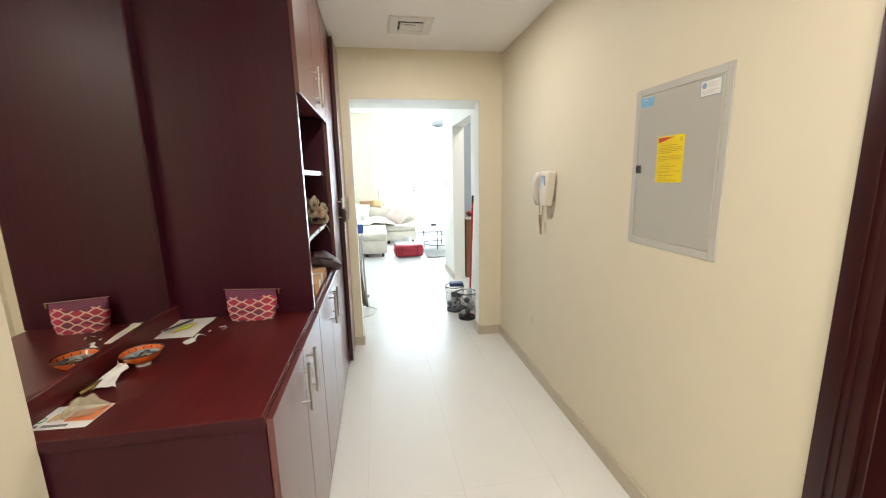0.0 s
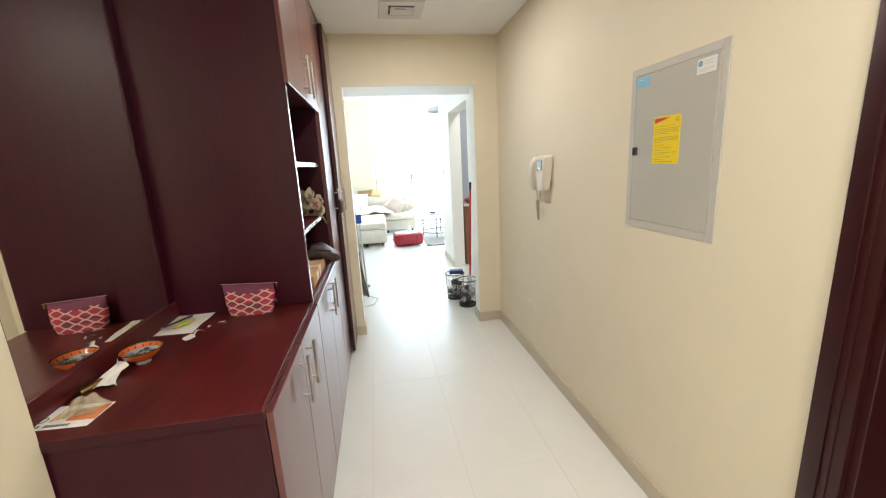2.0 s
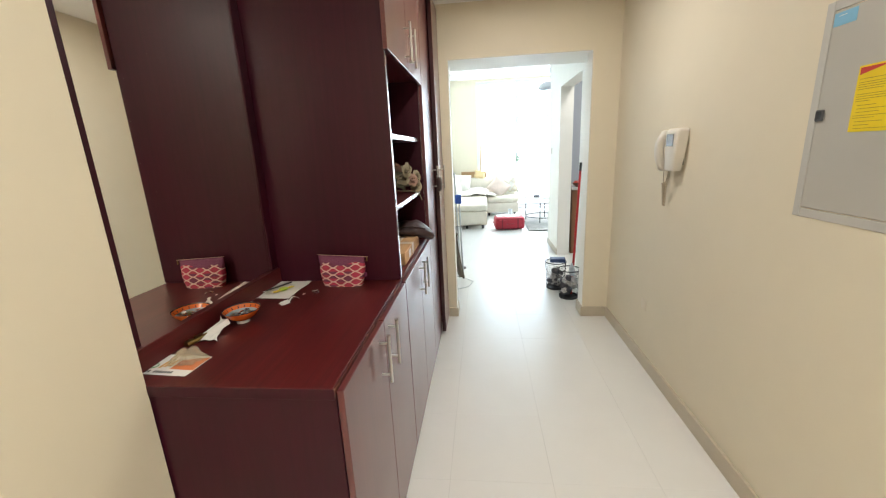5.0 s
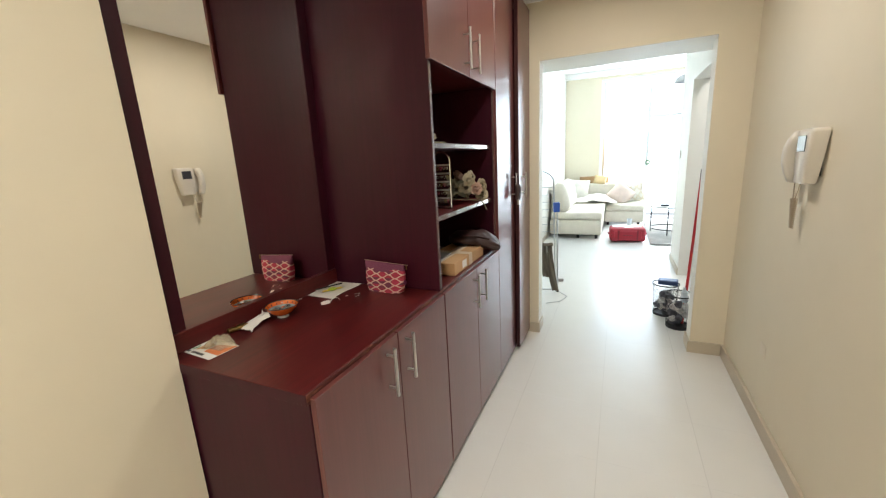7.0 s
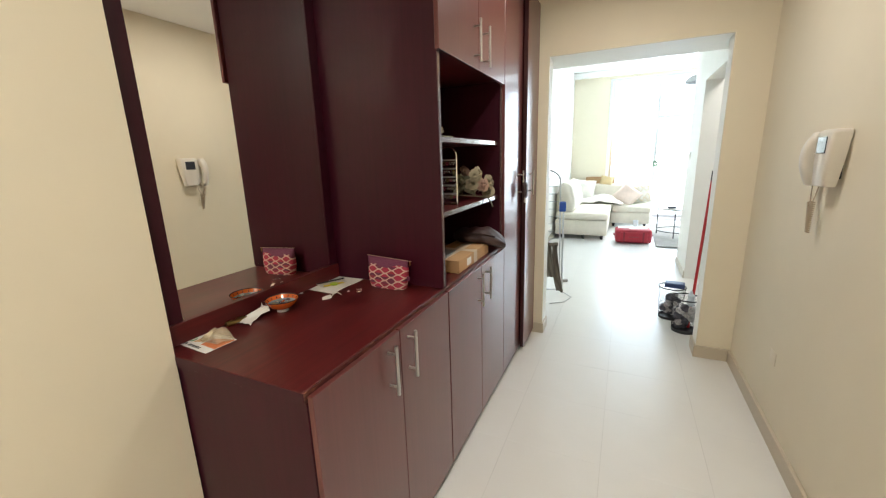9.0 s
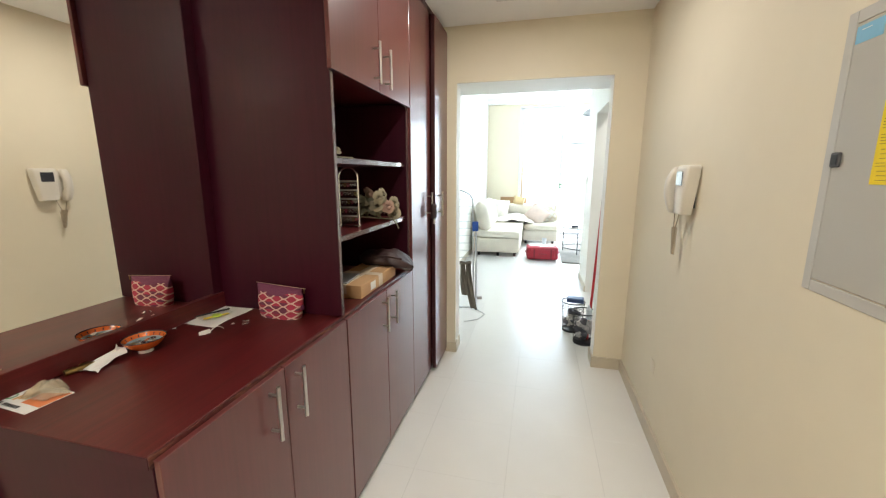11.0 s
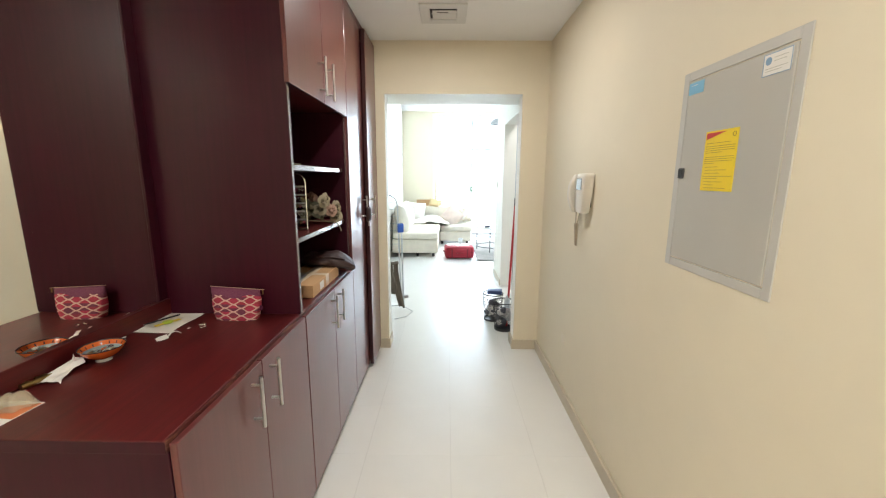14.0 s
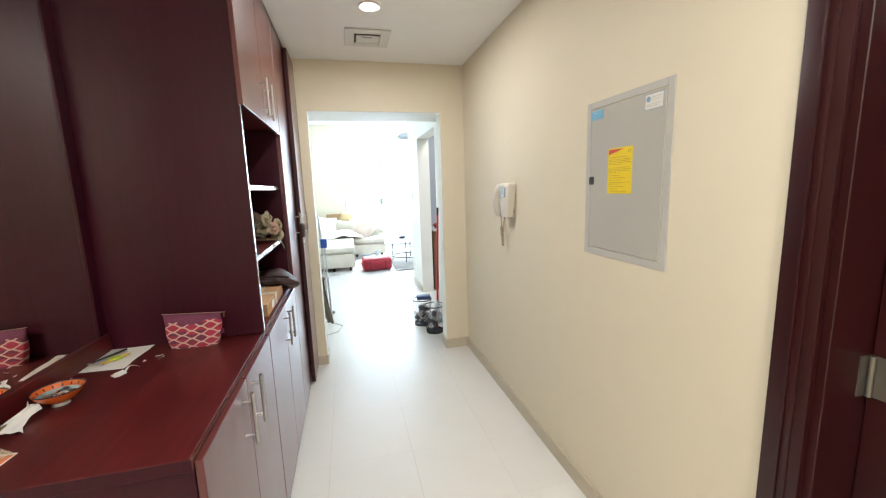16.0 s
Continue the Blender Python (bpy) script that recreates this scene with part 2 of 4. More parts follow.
def lathe(bm, profile, segments=40, centre=(0, 0)):
    """Turns a profile of (radius, height) round the upright axis."""
    rings = [[bm.verts.new((centre[0] + r * math.cos(a), centre[1] + r * math.sin(a), z)) for a in (2 * math.pi * k / segments for k in range(segments))] for r, z in profile]
    for one, two in zip(rings, rings[1:]):
        for k in range(segments):
            bm.faces.new((one[k], one[(k + 1) % segments], two[(k + 1) % segments], two[k]))
    return bm


def sheet(bm, f, nu, nv, thick=0.0):
    """A grid of f(u, v), u and v from 0 to 1, thickened along its normals."""
    grid = [[bm.verts.new(f(i / nu, j / nv)) for j in range(nv + 1)] for i in range(nu + 1)]
    faces = [bm.faces.new((grid[i][j], grid[i + 1][j], grid[i + 1][j + 1], grid[i][j + 1])) for i in range(nu) for j in range(nv)]
    bm.normal_update()
    if thick:
        bmesh.ops.solidify(bm, geom=faces, thickness=thick)
    return bm


def pillow(bm, size, puff=1.0, n=12, m=None):
    """A soft cushion: size is its width, height and thickness."""
    w, h, d = size
    m = m or Matrix()
    for s in (1, -1):
        grid = []
        for i in range(n + 1):
            row = []
            for j in range(n + 1):
                u, v = 2 * i / n - 1, 2 * j / n - 1
                k = ((1 - u ** 4) * (1 - v ** 4)) ** 0.5
                pinch = 1 - 0.07 * (u * u * (1 - abs(v)) + v * v * (1 - abs(u)))
                row.append(bm.verts.new(m @ Vector((u * w / 2 * pinch, s * k * d / 2 * puff, v * h / 2 * pinch))))
            grid.append(row)
        for i in range(n):
            for j in range(n):
                quad = (grid[i][j], grid[i + 1][j], grid[i + 1][j + 1], grid[i][j + 1])
                bm.faces.new(quad if s < 0 else quad[::-1])
    bmesh.ops.remove_doubles(bm, verts=bm.verts, dist=1e-5)
    return bm


def mesh_of(name, bm, material, smooth=None):
    bmesh.ops.recalc_face_normals(bm, faces=bm.faces)
    mesh = bpy.data.meshes.new(name)
    bm.to_mesh(mesh)
    bm.free()
    mesh.materials.append(material)
    mesh.polygons.foreach_set("use_smooth", [True] * len(mesh.polygons))
    mesh.set_sharp_from_angle(angle=radians(smooth or 35))
    return mesh


def part(name, bm, material, parent, label="", smooth=None):
    ob = new(name, mesh_of(name, bm, material, smooth))
    ob.parent = parent
    return tagged(ob, label)


def thing(name, m, label, category, group="", kind=""):
    ob = new(name)
    ob.empty_display_size = 0.05
    ob.matrix_world = m
    return tagged(ob, label, category, group, kind)


def structure(name, bm, material, label, category="", smooth=None):
    ob = new(name, mesh_of(name, bm, material, smooth))
    return tagged(ob, label, category or name.split("_")[0], kind="structure")


# ---- the setting ----
LEFT, RIGHT, FAR, CEIL = -0.81, 1.092, 3.40, 2.505
BACK, DEEP = -1.25, 3.56
LIV_LEFT, LIV_FAR, LIV_CEIL, LIV_RIGHT, KIT_END = -0.77, 9.75, 3.1, 3.2, 6.18
PASS = 1.045

structure("floor", boxes(((-1.2, BACK - 0.2, -0.15), (LIV_RIGHT + 0.2, LIV_FAR, -0.0012))), grout, "pale grey grout bed under cream porcelain floor tiles", "floor")
structure("wall_left", boxes(((LEFT - 0.2, BACK, 0), (LEFT, 0.955, CEIL))), cream, "cream painted plaster wall beside the cabinets", "wall")
structure("wall_niche", boxes(((LEFT - 0.2, 0.955, 0), (-0.94, FAR, CEIL))), cream, "cream painted wall behind the cabinets", "wall")
structure("wall_back", boxes(((LEFT - 0.2, BACK - 0.2, 0), (RIGHT + 0.2, BACK, CEIL))), cream, "cream painted wall closing the hallway", "wall")
structure("wall_right", boxes(((RIGHT, 0.672, 0), (RIGHT + 0.2, FAR, CEIL)), ((RIGHT, BACK, 0), (RIGHT + 0.2, -0.235, CEIL)), ((RIGHT, -0.235, 2.135), (RIGHT + 0.2, 0.672, CEIL))), cream, "long cream painted hallway wall with fuse box and entry phone", "wall")
SKIN = FAR + 0.018
# The wall is split so its inner part takes the daylight-lightened cream.
for name, y0, y1, paint_, words in (("wall_far", FAR, SKIN, cream, "cream painted wall with a wide doorless opening to the living room"), ("wall_far_lining", SKIN, DEEP, cream_daylit, "lining of the opening to the living room, cream lightened for daylight")):
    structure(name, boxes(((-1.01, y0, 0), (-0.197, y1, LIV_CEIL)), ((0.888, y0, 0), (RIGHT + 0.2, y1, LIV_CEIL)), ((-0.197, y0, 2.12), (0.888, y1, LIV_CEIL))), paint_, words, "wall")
structure("wall_bulkhead", boxes(((LIV_LEFT, DEEP, 2.12), (PASS, 3.86, LIV_CEIL))), cream_daylit, "bulkhead above the opening, cream lightened for daylight", "wall")
structure("ceiling", boxes(((LEFT - 0.2, BACK - 0.2, CEIL), (RIGHT + 0.2, FAR, CEIL + 0.15))), ceiling_white, "white painted hallway ceiling", "ceiling")

structure("wall_living_left", boxes(((LIV_LEFT - 0.2, DEEP, 0), (LIV_LEFT, LIV_FAR + 0.2, LIV_CEIL))), cream_daylit, "living room wall, cream with bright daylight put into its colour", "wall")
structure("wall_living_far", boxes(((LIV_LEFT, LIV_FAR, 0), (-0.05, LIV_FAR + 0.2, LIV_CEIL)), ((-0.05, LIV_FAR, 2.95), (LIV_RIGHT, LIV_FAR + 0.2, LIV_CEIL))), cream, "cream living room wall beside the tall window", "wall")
structure("wall_living_right", boxes(((LIV_RIGHT, DEEP, 0), (LIV_RIGHT + 0.2, LIV_FAR + 0.2, LIV_CEIL))), cream_daylit, "living room side wall, cream lightened for daylight", "wall")
structure("wall_passage", boxes(((PASS, DEEP, 0), (PASS + 0.16, 4.36, LIV_CEIL)), ((PASS, 5.42, 0), (PASS + 0.16, KIT_END, LIV_CEIL)), ((PASS, 4.36, 2.15), (PASS + 0.16, 5.42, LIV_CEIL))), cream_daylit, "wall with an opening into the kitchen, cream lightened for daylight", "wall")
structure("wall_kitchen", boxes(((PASS + 0.16, KIT_END - 0.12, 0), (LIV_RIGHT, KIT_END, LIV_CEIL))), kitchen_shade_grey, "kitchen wall with its shade put into a blue-grey colour", "wall")
structure("wall_kitchen_near", boxes(((RIGHT + 0.2, DEEP - 0.12, 0), (LIV_RIGHT, DEEP, LIV_CEIL))), kitchen_shade_grey, "kitchen wall in the same shade-grey colour", "wall")
structure("ceiling_living", boxes(((LIV_LEFT - 0.2, DEEP, LIV_CEIL), (LIV_RIGHT + 0.2, LIV_FAR + 0.2, LIV_CEIL + 0.15)), ((LIV_LEFT, LIV_FAR - 0.18, LIV_CEIL - 0.1), (LIV_RIGHT, LIV_FAR, LIV_CEIL))), ceiling_white, "white living room ceiling with a curtain pelmet", "ceiling")
structure("ground", boxes(((-60, LIV_FAR + 1.6, -30.2), (80, 160, -30))), concrete, "pale ground far below the balcony", "ground")
structure("balcony_floor", boxes(((-1, LIV_FAR, -0.3), (4, LIV_FAR + 1.5, -0.03))), concrete, "pale concrete balcony slab outside the window", "floor")


def skirting_run(name, lo, hi):
    structure(name, boxes((lo, hi), bevel=0.002), skirting, "beige tile skirting along the wall", "skirting")


skirting_run("baseboard_right", (RIGHT - 0.016, 0.752, 0), (RIGHT, FAR, 0.085))
skirting_run("baseboard_far", (0.873, FAR - 0.014, 0), (RIGHT - 0.0165, FAR, 0.087))
skirting_run("baseboard_reveal", (0.874, FAR, 0), (0.888, DEEP + 0.012, 0.087))
skirting_run("baseboard_far_left", (-0.30, FAR - 0.012, 0), (-0.185, FAR, 0.085))
skirting_run("baseboard_reveal_left", (-0.197, FAR, 0), (-0.185, DEEP, 0.085))
skirting_run("baseboard_left", (LEFT, BACK, 0), (LEFT + 0.012, 0.95, 0.085))
skirting_run("baseboard_living", (LIV_LEFT, DEEP, 0), (LIV_LEFT + 0.012, LIV_FAR, 0.085))
skirting_run("baseboard_passage", (PASS - 0.012, 5.42, 0), (PASS, KIT_END, 0.085))


def living_window():
    w = thing("window_1", pose(0, LIV_FAR, 0), "tall white aluminium window and balcony door, glaring daylight", "window", kind="structure")
    lo, hi, top = -0.05, LIV_RIGHT, 2.95
    part("window_frame", boxes(((lo, 0.05, 0), (lo + 0.06, 0.11, top)), ((hi - 0.06, 0.05, 0), (hi, 0.11, top)), ((lo + 0.06, 0.05, top - 0.06), (hi - 0.06, 0.11, top)), ((lo + 0.06, 0.05, 0), (hi - 0.06, 0.11, 0.05)), bevel=0.004), aluminium, w)
    for x in (0.86, 1.78, 2.5):
        part("mullion", boxes(((x, 0.05, 0.05), (x + 0.06, 0.11, top - 0.06)), bevel=0.004), aluminium, w)
    part("transom", boxes(((0.92, 0.052, 2.1), (1.78, 0.108, 2.16)), bevel=0.004), aluminium, w)
    for a, b in ((lo + 0.06, 0.86), (0.92, 1.78), (1.84, 2.5), (2.56, hi - 0.06)):
        p = part("pane", boxes(((a, 0.077, 0.05), (b, 0.083, top - 0.06))), clear, w)
        p.visible_shadow = False
    h = boxes(((0.93, 0.02, 1.0), (0.95, 0.05, 1.16)), bevel=0.004)
    part("door_handle", h, aluminium, w)


living_window()


# ---- hallway cabinets ----
CARC = -0.319


def bar_handle(parent, y, z0, z1, x=0.0):
    """A steel bar on two posts; x is the door's face."""
    bm = bmesh.new()
    cylinder(bm, (x + 0.032, y, z0), (x + 0.032, y, z1), 0.006, segments=12)
    for z in (z0 + 0.028, z1 - 0.028):
        cylinder(bm, (x, y, z), (x + 0.032, y, z), 0.0045, segments=10)
    part("handle", bm, steel, parent, "brushed steel bar handle")


def cabinet_door(cabinet, y0, y1, z0, z1, handle, hz, x0=0.0, x1=0.02, name="door"):
    """A slab door in the cabinet's frame, whose front carcass plane is x = 0."""
    d = part(name, boxes(((x0 + 0.002, y0 + 0.0015, z0), (x1, y1 - 0.0015, z1)), bevel=0.0018), wood_door_sheen, cabinet)
    bar_handle(d, handle, *hz, x=x1)
    return d


def carcass(cabinet, y0, y1, z0, z1, depth=0.6):
    t = 0.018
    for y in (y0, y1 - t):
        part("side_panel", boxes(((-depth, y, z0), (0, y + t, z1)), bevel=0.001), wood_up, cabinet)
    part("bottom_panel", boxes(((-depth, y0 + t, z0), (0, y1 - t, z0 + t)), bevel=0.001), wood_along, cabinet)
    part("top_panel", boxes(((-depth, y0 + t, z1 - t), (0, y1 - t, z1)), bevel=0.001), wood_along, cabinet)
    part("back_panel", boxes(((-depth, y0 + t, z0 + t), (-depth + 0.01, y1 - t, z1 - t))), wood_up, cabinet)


SIDE = 1.764
u = thing("base_cabinet", pose(CARC, 0, 0), "dark mahogany base cabinet with two slab doors under the worktop", "cabinet")
carcass(u, 0.962, SIDE + 0.004, 0.0, 0.868)
cabinet_door(u, 0.962, 1.368, 0.035, 0.889, 1.292, (0.702, 0.872))
cabinet_door(u, 1.368, 1.765, 0.035, 0.889, 1.417, (0.70, 0.872))

u = thing("base_cabinet", pose(CARC, 0, 0), "dark mahogany base cabinet with two slab doors below open shelves", "cabinet")
carcass(u, SIDE + 0.006, 2.612, 0.0, 0.868)
cabinet_door(u, 1.7705, 2.19, 0.035, 0.889, 2.13, (0.695, 0.87))
cabinet_door(u, 2.19, 2.612, 0.035, 0.889, 2.25, (0.695, 0.87))

worktop = thing("worktop", pose(CARC, 0, 0.868), "polished red-brown mahogany worktop with papers and a bowl", "worktop")
part("end_band", boxes(((-0.6, 0.9538, 0.0025), (0.0, 0.9558, 0.0315)), bevel=0.0006), wood_up, worktop, "dark edge band")
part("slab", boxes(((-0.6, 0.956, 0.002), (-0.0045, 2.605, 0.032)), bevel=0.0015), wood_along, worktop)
part("front_band", boxes(((-0.004, 0.956, 0.003), (0.0018, 2.605, 0.0308)), bevel=0.0012, segments=2), worn_edge, worktop, "dark edge band worn pale along the arris")

shelf_unit = thing("shelf_unit", pose(CARC, 0, 0.9), "dark mahogany open shelf unit holding flowers and boxes", "shelf unit")
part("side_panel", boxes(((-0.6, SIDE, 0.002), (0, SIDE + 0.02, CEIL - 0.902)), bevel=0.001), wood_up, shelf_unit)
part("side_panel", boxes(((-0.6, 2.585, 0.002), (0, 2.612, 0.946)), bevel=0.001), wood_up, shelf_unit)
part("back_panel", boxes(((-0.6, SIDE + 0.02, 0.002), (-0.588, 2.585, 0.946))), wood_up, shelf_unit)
for y, n in ((SIDE + 0.001, 0), (2.5855, 1)):
    part("edge_strip", boxes(((0.0005, y, 0.004), (0.003, y + (0.018 if n == 0 else 0.026), 0.925))), edge_band_sheen, shelf_unit, "glossy edge band, colour paled for window sheen")
for z in (0.298, 0.604):
    s = part("shelf", boxes(((-0.587, SIDE + 0.021, z), (-0.014, 2.584, z + 0.02)), bevel=0.001), wood_along, shelf_unit)
    part("shelf_edge", boxes(((-0.0135, SIDE + 0.021, z), (-0.011, 2.584, z + 0.02))), edge_band_sheen, s, "glossy edge band, colour paled for window sheen")

u = thing("wall_cabinet", pose(CARC, 0, 1.85), "dark mahogany upper cabinet with two doors up to the ceiling", "cabinet")
carcass(u, SIDE + 0.022, 2.612, 0.0, CEIL - 1.852, 0.585)
TOP = 2.466
cabinet_door(u, 1.744, 2.18, -0.022, TOP - 1.85, 2.118, (0.0, 0.175))
cabinet_door(u, 2.18, 2.606, -0.022, TOP - 1.85, 2.245, (0.0, 0.175))
part("header", boxes(((0.002, 1.746, TOP - 1.846), (0.018, 2.61, CEIL - 1.852)), bevel=0.001), wood_along, u)

u = thing("tall_cabinet", pose(CARC, 0, 0), "tall mahogany cupboard, one door standing proud of the other", "cupboard")
carcass(u, 2.616, 3.395, 0.0, CEIL - 0.003)
cabinet_door(u, 2.612, 3.03, 0.03, TOP, 2.952, (1.175, 1.345))
cabinet_door(u, 3.034, 3.392, 0.028, TOP - 0.004, 3.115, (1.172, 1.342), 0.024, 0.052)
part("edge_strip", boxes(((0.0265, 3.0325, 0.03), (0.0505, 3.0345, TOP - 0.006))), wood_entry, u, "dark edge band")
part("hinge_rail", boxes(((0.001, 3.30, 0.012), (0.0235, 3.394, TOP - 0.01)), bevel=0.001), wood_up, u)
part("header", boxes(((0.002, 2.613, TOP + 0.004), (0.018, 3.394, CEIL - 0.003)), bevel=0.001), wood_along, u)

m = thing("wall_mirror", pose(-0.888, 0, 0.9), "tall wall mirror in a dark mahogany surround", "mirror")
part("glass", boxes(((0.0, 1.035, 0.069), (0.006, 1.712, 1.58))), mirror_glass, m, "clear silvered mirror glass")
part("bottom_rail", boxes(((-0.03, 0.958, 0.002), (0.02, SIDE - 0.001, 0.068)), bevel=0.002), wood_along, m)
part("stile", boxes(((-0.03, 0.958, 0.069), (0.012, 1.034, 1.58)), bevel=0.002), wood_up, m)
part("stile", boxes(((-0.03, 1.713, 0.069), (0.012, SIDE - 0.001, 1.58)), bevel=0.002), wood_up, m)
part("top_rail", boxes(((-0.03, 0.958, 1.581), (0.012, SIDE - 0.001, 1.606)), bevel=0.002), wood_along, m)


# ---- hallway wall fittings ----
def entry_door():
    d = thing("door_1", pose(RIGHT, 0, 0), "closed dark mahogany entrance door in a moulded frame", "door", kind="structure")
    y0, y1, top = -0.235, 0.672, 2.135
    for a, b in ((y1 - 0.012, y1 + 0.078), (y0 - 0.078, y0 + 0.012)):
        part("casing", boxes(((-0.018, a, 0), (0, b, top + 0.07)), ((-0.0215, (a + b) / 2 - 0.02, 0), (-0.0185, (a + b) / 2 + 0.004, top + 0.07)), ((-0.026, (a + b) / 2 - 0.002, 0), (-0.022, (a + b) / 2 + 0.004, top + 0.07)), bevel=0.0015, segments=2), wood_entry, d)
    part("head_casing", boxes(((-0.018, y0 + 0.0105, top - 0.01), (0, y1 - 0.0105, top + 0.07)), bevel=0.004), wood_entry, d)
    part("jamb", boxes(((0.0, y1 - 0.03, 0), (0.19, y1, top)), bevel=0.002), wood_entry, d)
    part("jamb", boxes(((0.0, y0, 0), (0.19, y0 + 0.03, top)), bevel=0.002), wood_entry, d)
    part("head", boxes(((0.0, y0 + 0.0305, top - 0.03), (0.19, y1 - 0.0305, top)), bevel=0.002), wood_entry, d)
    leaf = part("leaf", boxes(((0.135, y0 + 0.033, 0.006), (0.18, y1 - 0.033, top - 0.033)), bevel=0.002), wood_entry, d)
    for z in (0.25, 1.02, 1.85):
        bm = boxes(((0.1, y1 - 0.0335, z - 0.05), (0.134, y1 - 0.0305, z + 0.05)), ((0.1315, y1 - 0.075, z - 0.05), (0.1345, y1 - 0.034, z + 0.05)))
        cylinder(bm, (0.127, y1 - 0.04, z - 0.05), (0.127, y1 - 0.04, z + 0.05), 0.006)
        part("hinge", bm, hinge_steel, leaf, "dull satin steel hinge")
    bm = cylinder(bmesh.new(), (0.08, y0 + 0.1, 1.0), (0.135, y0 + 0.1, 1.0), 0.01)
    cylinder(bm, (0.085, y0 + 0.1, 1.0), (0.085, y0 + 0.22, 1.0), 0.009)
    part("door_handle", bm, steel, leaf)


entry_door()


def fuse_box():
    b = thing("fuse_box", pose(RIGHT + 0.009, -0.012, 1.18), "grey enamelled fuse box with a yellow notice on its door", "fuse box")
    y0, y1, h, w = 1.127, 1.589, 0.635, 0.028
    for lo, hi in (((-0.012, y0, 0), (0, y0 + w, h)), ((-0.012, y1 - w, 0), (0, y1, h)), ((-0.012, y0 + w + 0.0003, 0), (0, y1 - w - 0.0003, w)), ((-0.012, y0 + w + 0.0003, h - w), (0, y1 - w - 0.0003, h))):
        part("surround_rail", boxes((lo, hi), bevel=0.0015), panel_frame_grey, b)
    part("backing", boxes(((-0.003, y0 + w, w), (0, y1 - w, h - w))), vent_dark, b)
    d = part("door", boxes(((-0.013, y0 + w + 0.003, w + 0.003), (-0.004, y1 - w - 0.003, h - w - 0.003)), bevel=0.002), panel_grey, b)
    lock = part("lock", boxes(((-0.02, 1.527, 0.298), (-0.0132, 1.557, 0.332)), bevel=0.003), plain("dark_grey_plastic", (0.07, 0.07, 0.075), 0.4), d, "square black plastic latch")
    part("key_slot", boxes(((-0.0212, 1.533, 0.304), (-0.0202, 1.551, 0.326))), black, lock)
    n = part("notice", boxes(((-0.0142, 1.303, 0.262), (-0.0132, 1.439, 0.436))), yellow, d, "yellow printed warning notice with a red wedge")
    bm = bmesh.new()
    corners = ((1.434, 0.431), (1.35, 0.431), (1.434, 0.412))
    front, rear = ([bm.verts.new((x, *q)) for q in corners] for x in (-0.0147, -0.0143))
    bm.faces.new(front)
    bm.faces.new(rear[::-1])
    for k in range(3):
        bm.faces.new((front[k], rear[k], rear[(k + 1) % 3], front[(k + 1) % 3]))
    part("red_wedge", bm, red_print, n, "red printed wedge")
    bm = bmesh.new()
    tube(bm, [(-0.0145, 1.318 + 0.006 * math.cos(a), 0.42 + 0.006 * math.sin(a)) for a in (k * math.pi / 8 for k in range(16))], 0.0009, 5, True)
    part("round_seal", bm, grey_print, n)
    rows = [(1.43, 1.33, 0.4), (1.432, 1.31, 0.391), (1.432, 1.312, 0.385), (1.432, 1.31, 0.379), (1.432, 1.36, 0.373), (1.432, 1.312, 0.36), (1.432, 1.308, 0.354), (1.432, 1.315, 0.348), (1.432, 1.39, 0.342), (1.425, 1.37, 0.331), (1.425, 1.335, 0.322), (1.425, 1.36, 0.313), (1.432, 1.31, 0.304), (1.432, 1.37, 0.298), (1.425, 1.345, 0.288), (1.425, 1.38, 0.279), (1.425, 1.33, 0.27)]
    for a, c, z in rows:
        part("text_line", boxes(((-0.0146, c, z), (-0.0143, a, z + 0.0014))), grey_print, n)
    part("blue_label", boxes(((-0.0139, 1.48, 0.562), (-0.0132, 1.554, 0.598))), blue_sticker, d, "small blue maker's sticker")
    part("sticker_print", boxes(((-0.0142, 1.512, 0.588), (-0.01395, 1.54, 0.5895))), paper, d, "white printed line")
    lab = part("white_label", boxes(((-0.0139, 1.168, 0.546), (-0.0132, 1.252, 0.598))), paper, d, "small white sticker with blue print")
    for lo, hi in (((1.168, 0.546), (1.17, 0.598)), ((1.25, 0.546), (1.252, 0.598)), ((1.1701, 0.546), (1.2499, 0.5478)), ((1.1701, 0.5962), (1.2499, 0.598))):
        part("label_border", boxes(((-0.0143, *lo), (-0.014, *hi))), label_blue, lab)
    part("label_disc", cylinder(bmesh.new(), (-0.0143, 1.236, 0.581), (-0.014, 1.236, 0.581), 0.0095, segments=20), label_blue, lab)
    for a, c, z in ((1.18, 1.22, 0.585), (1.185, 1.22, 0.577), (1.178, 1.244, 0.562), (1.195, 1.244, 0.556)):
        part("label_line", boxes(((-0.0143, a, z), (-0.014, c, z + 0.0014))), panel_grey, lab)


fuse_box()


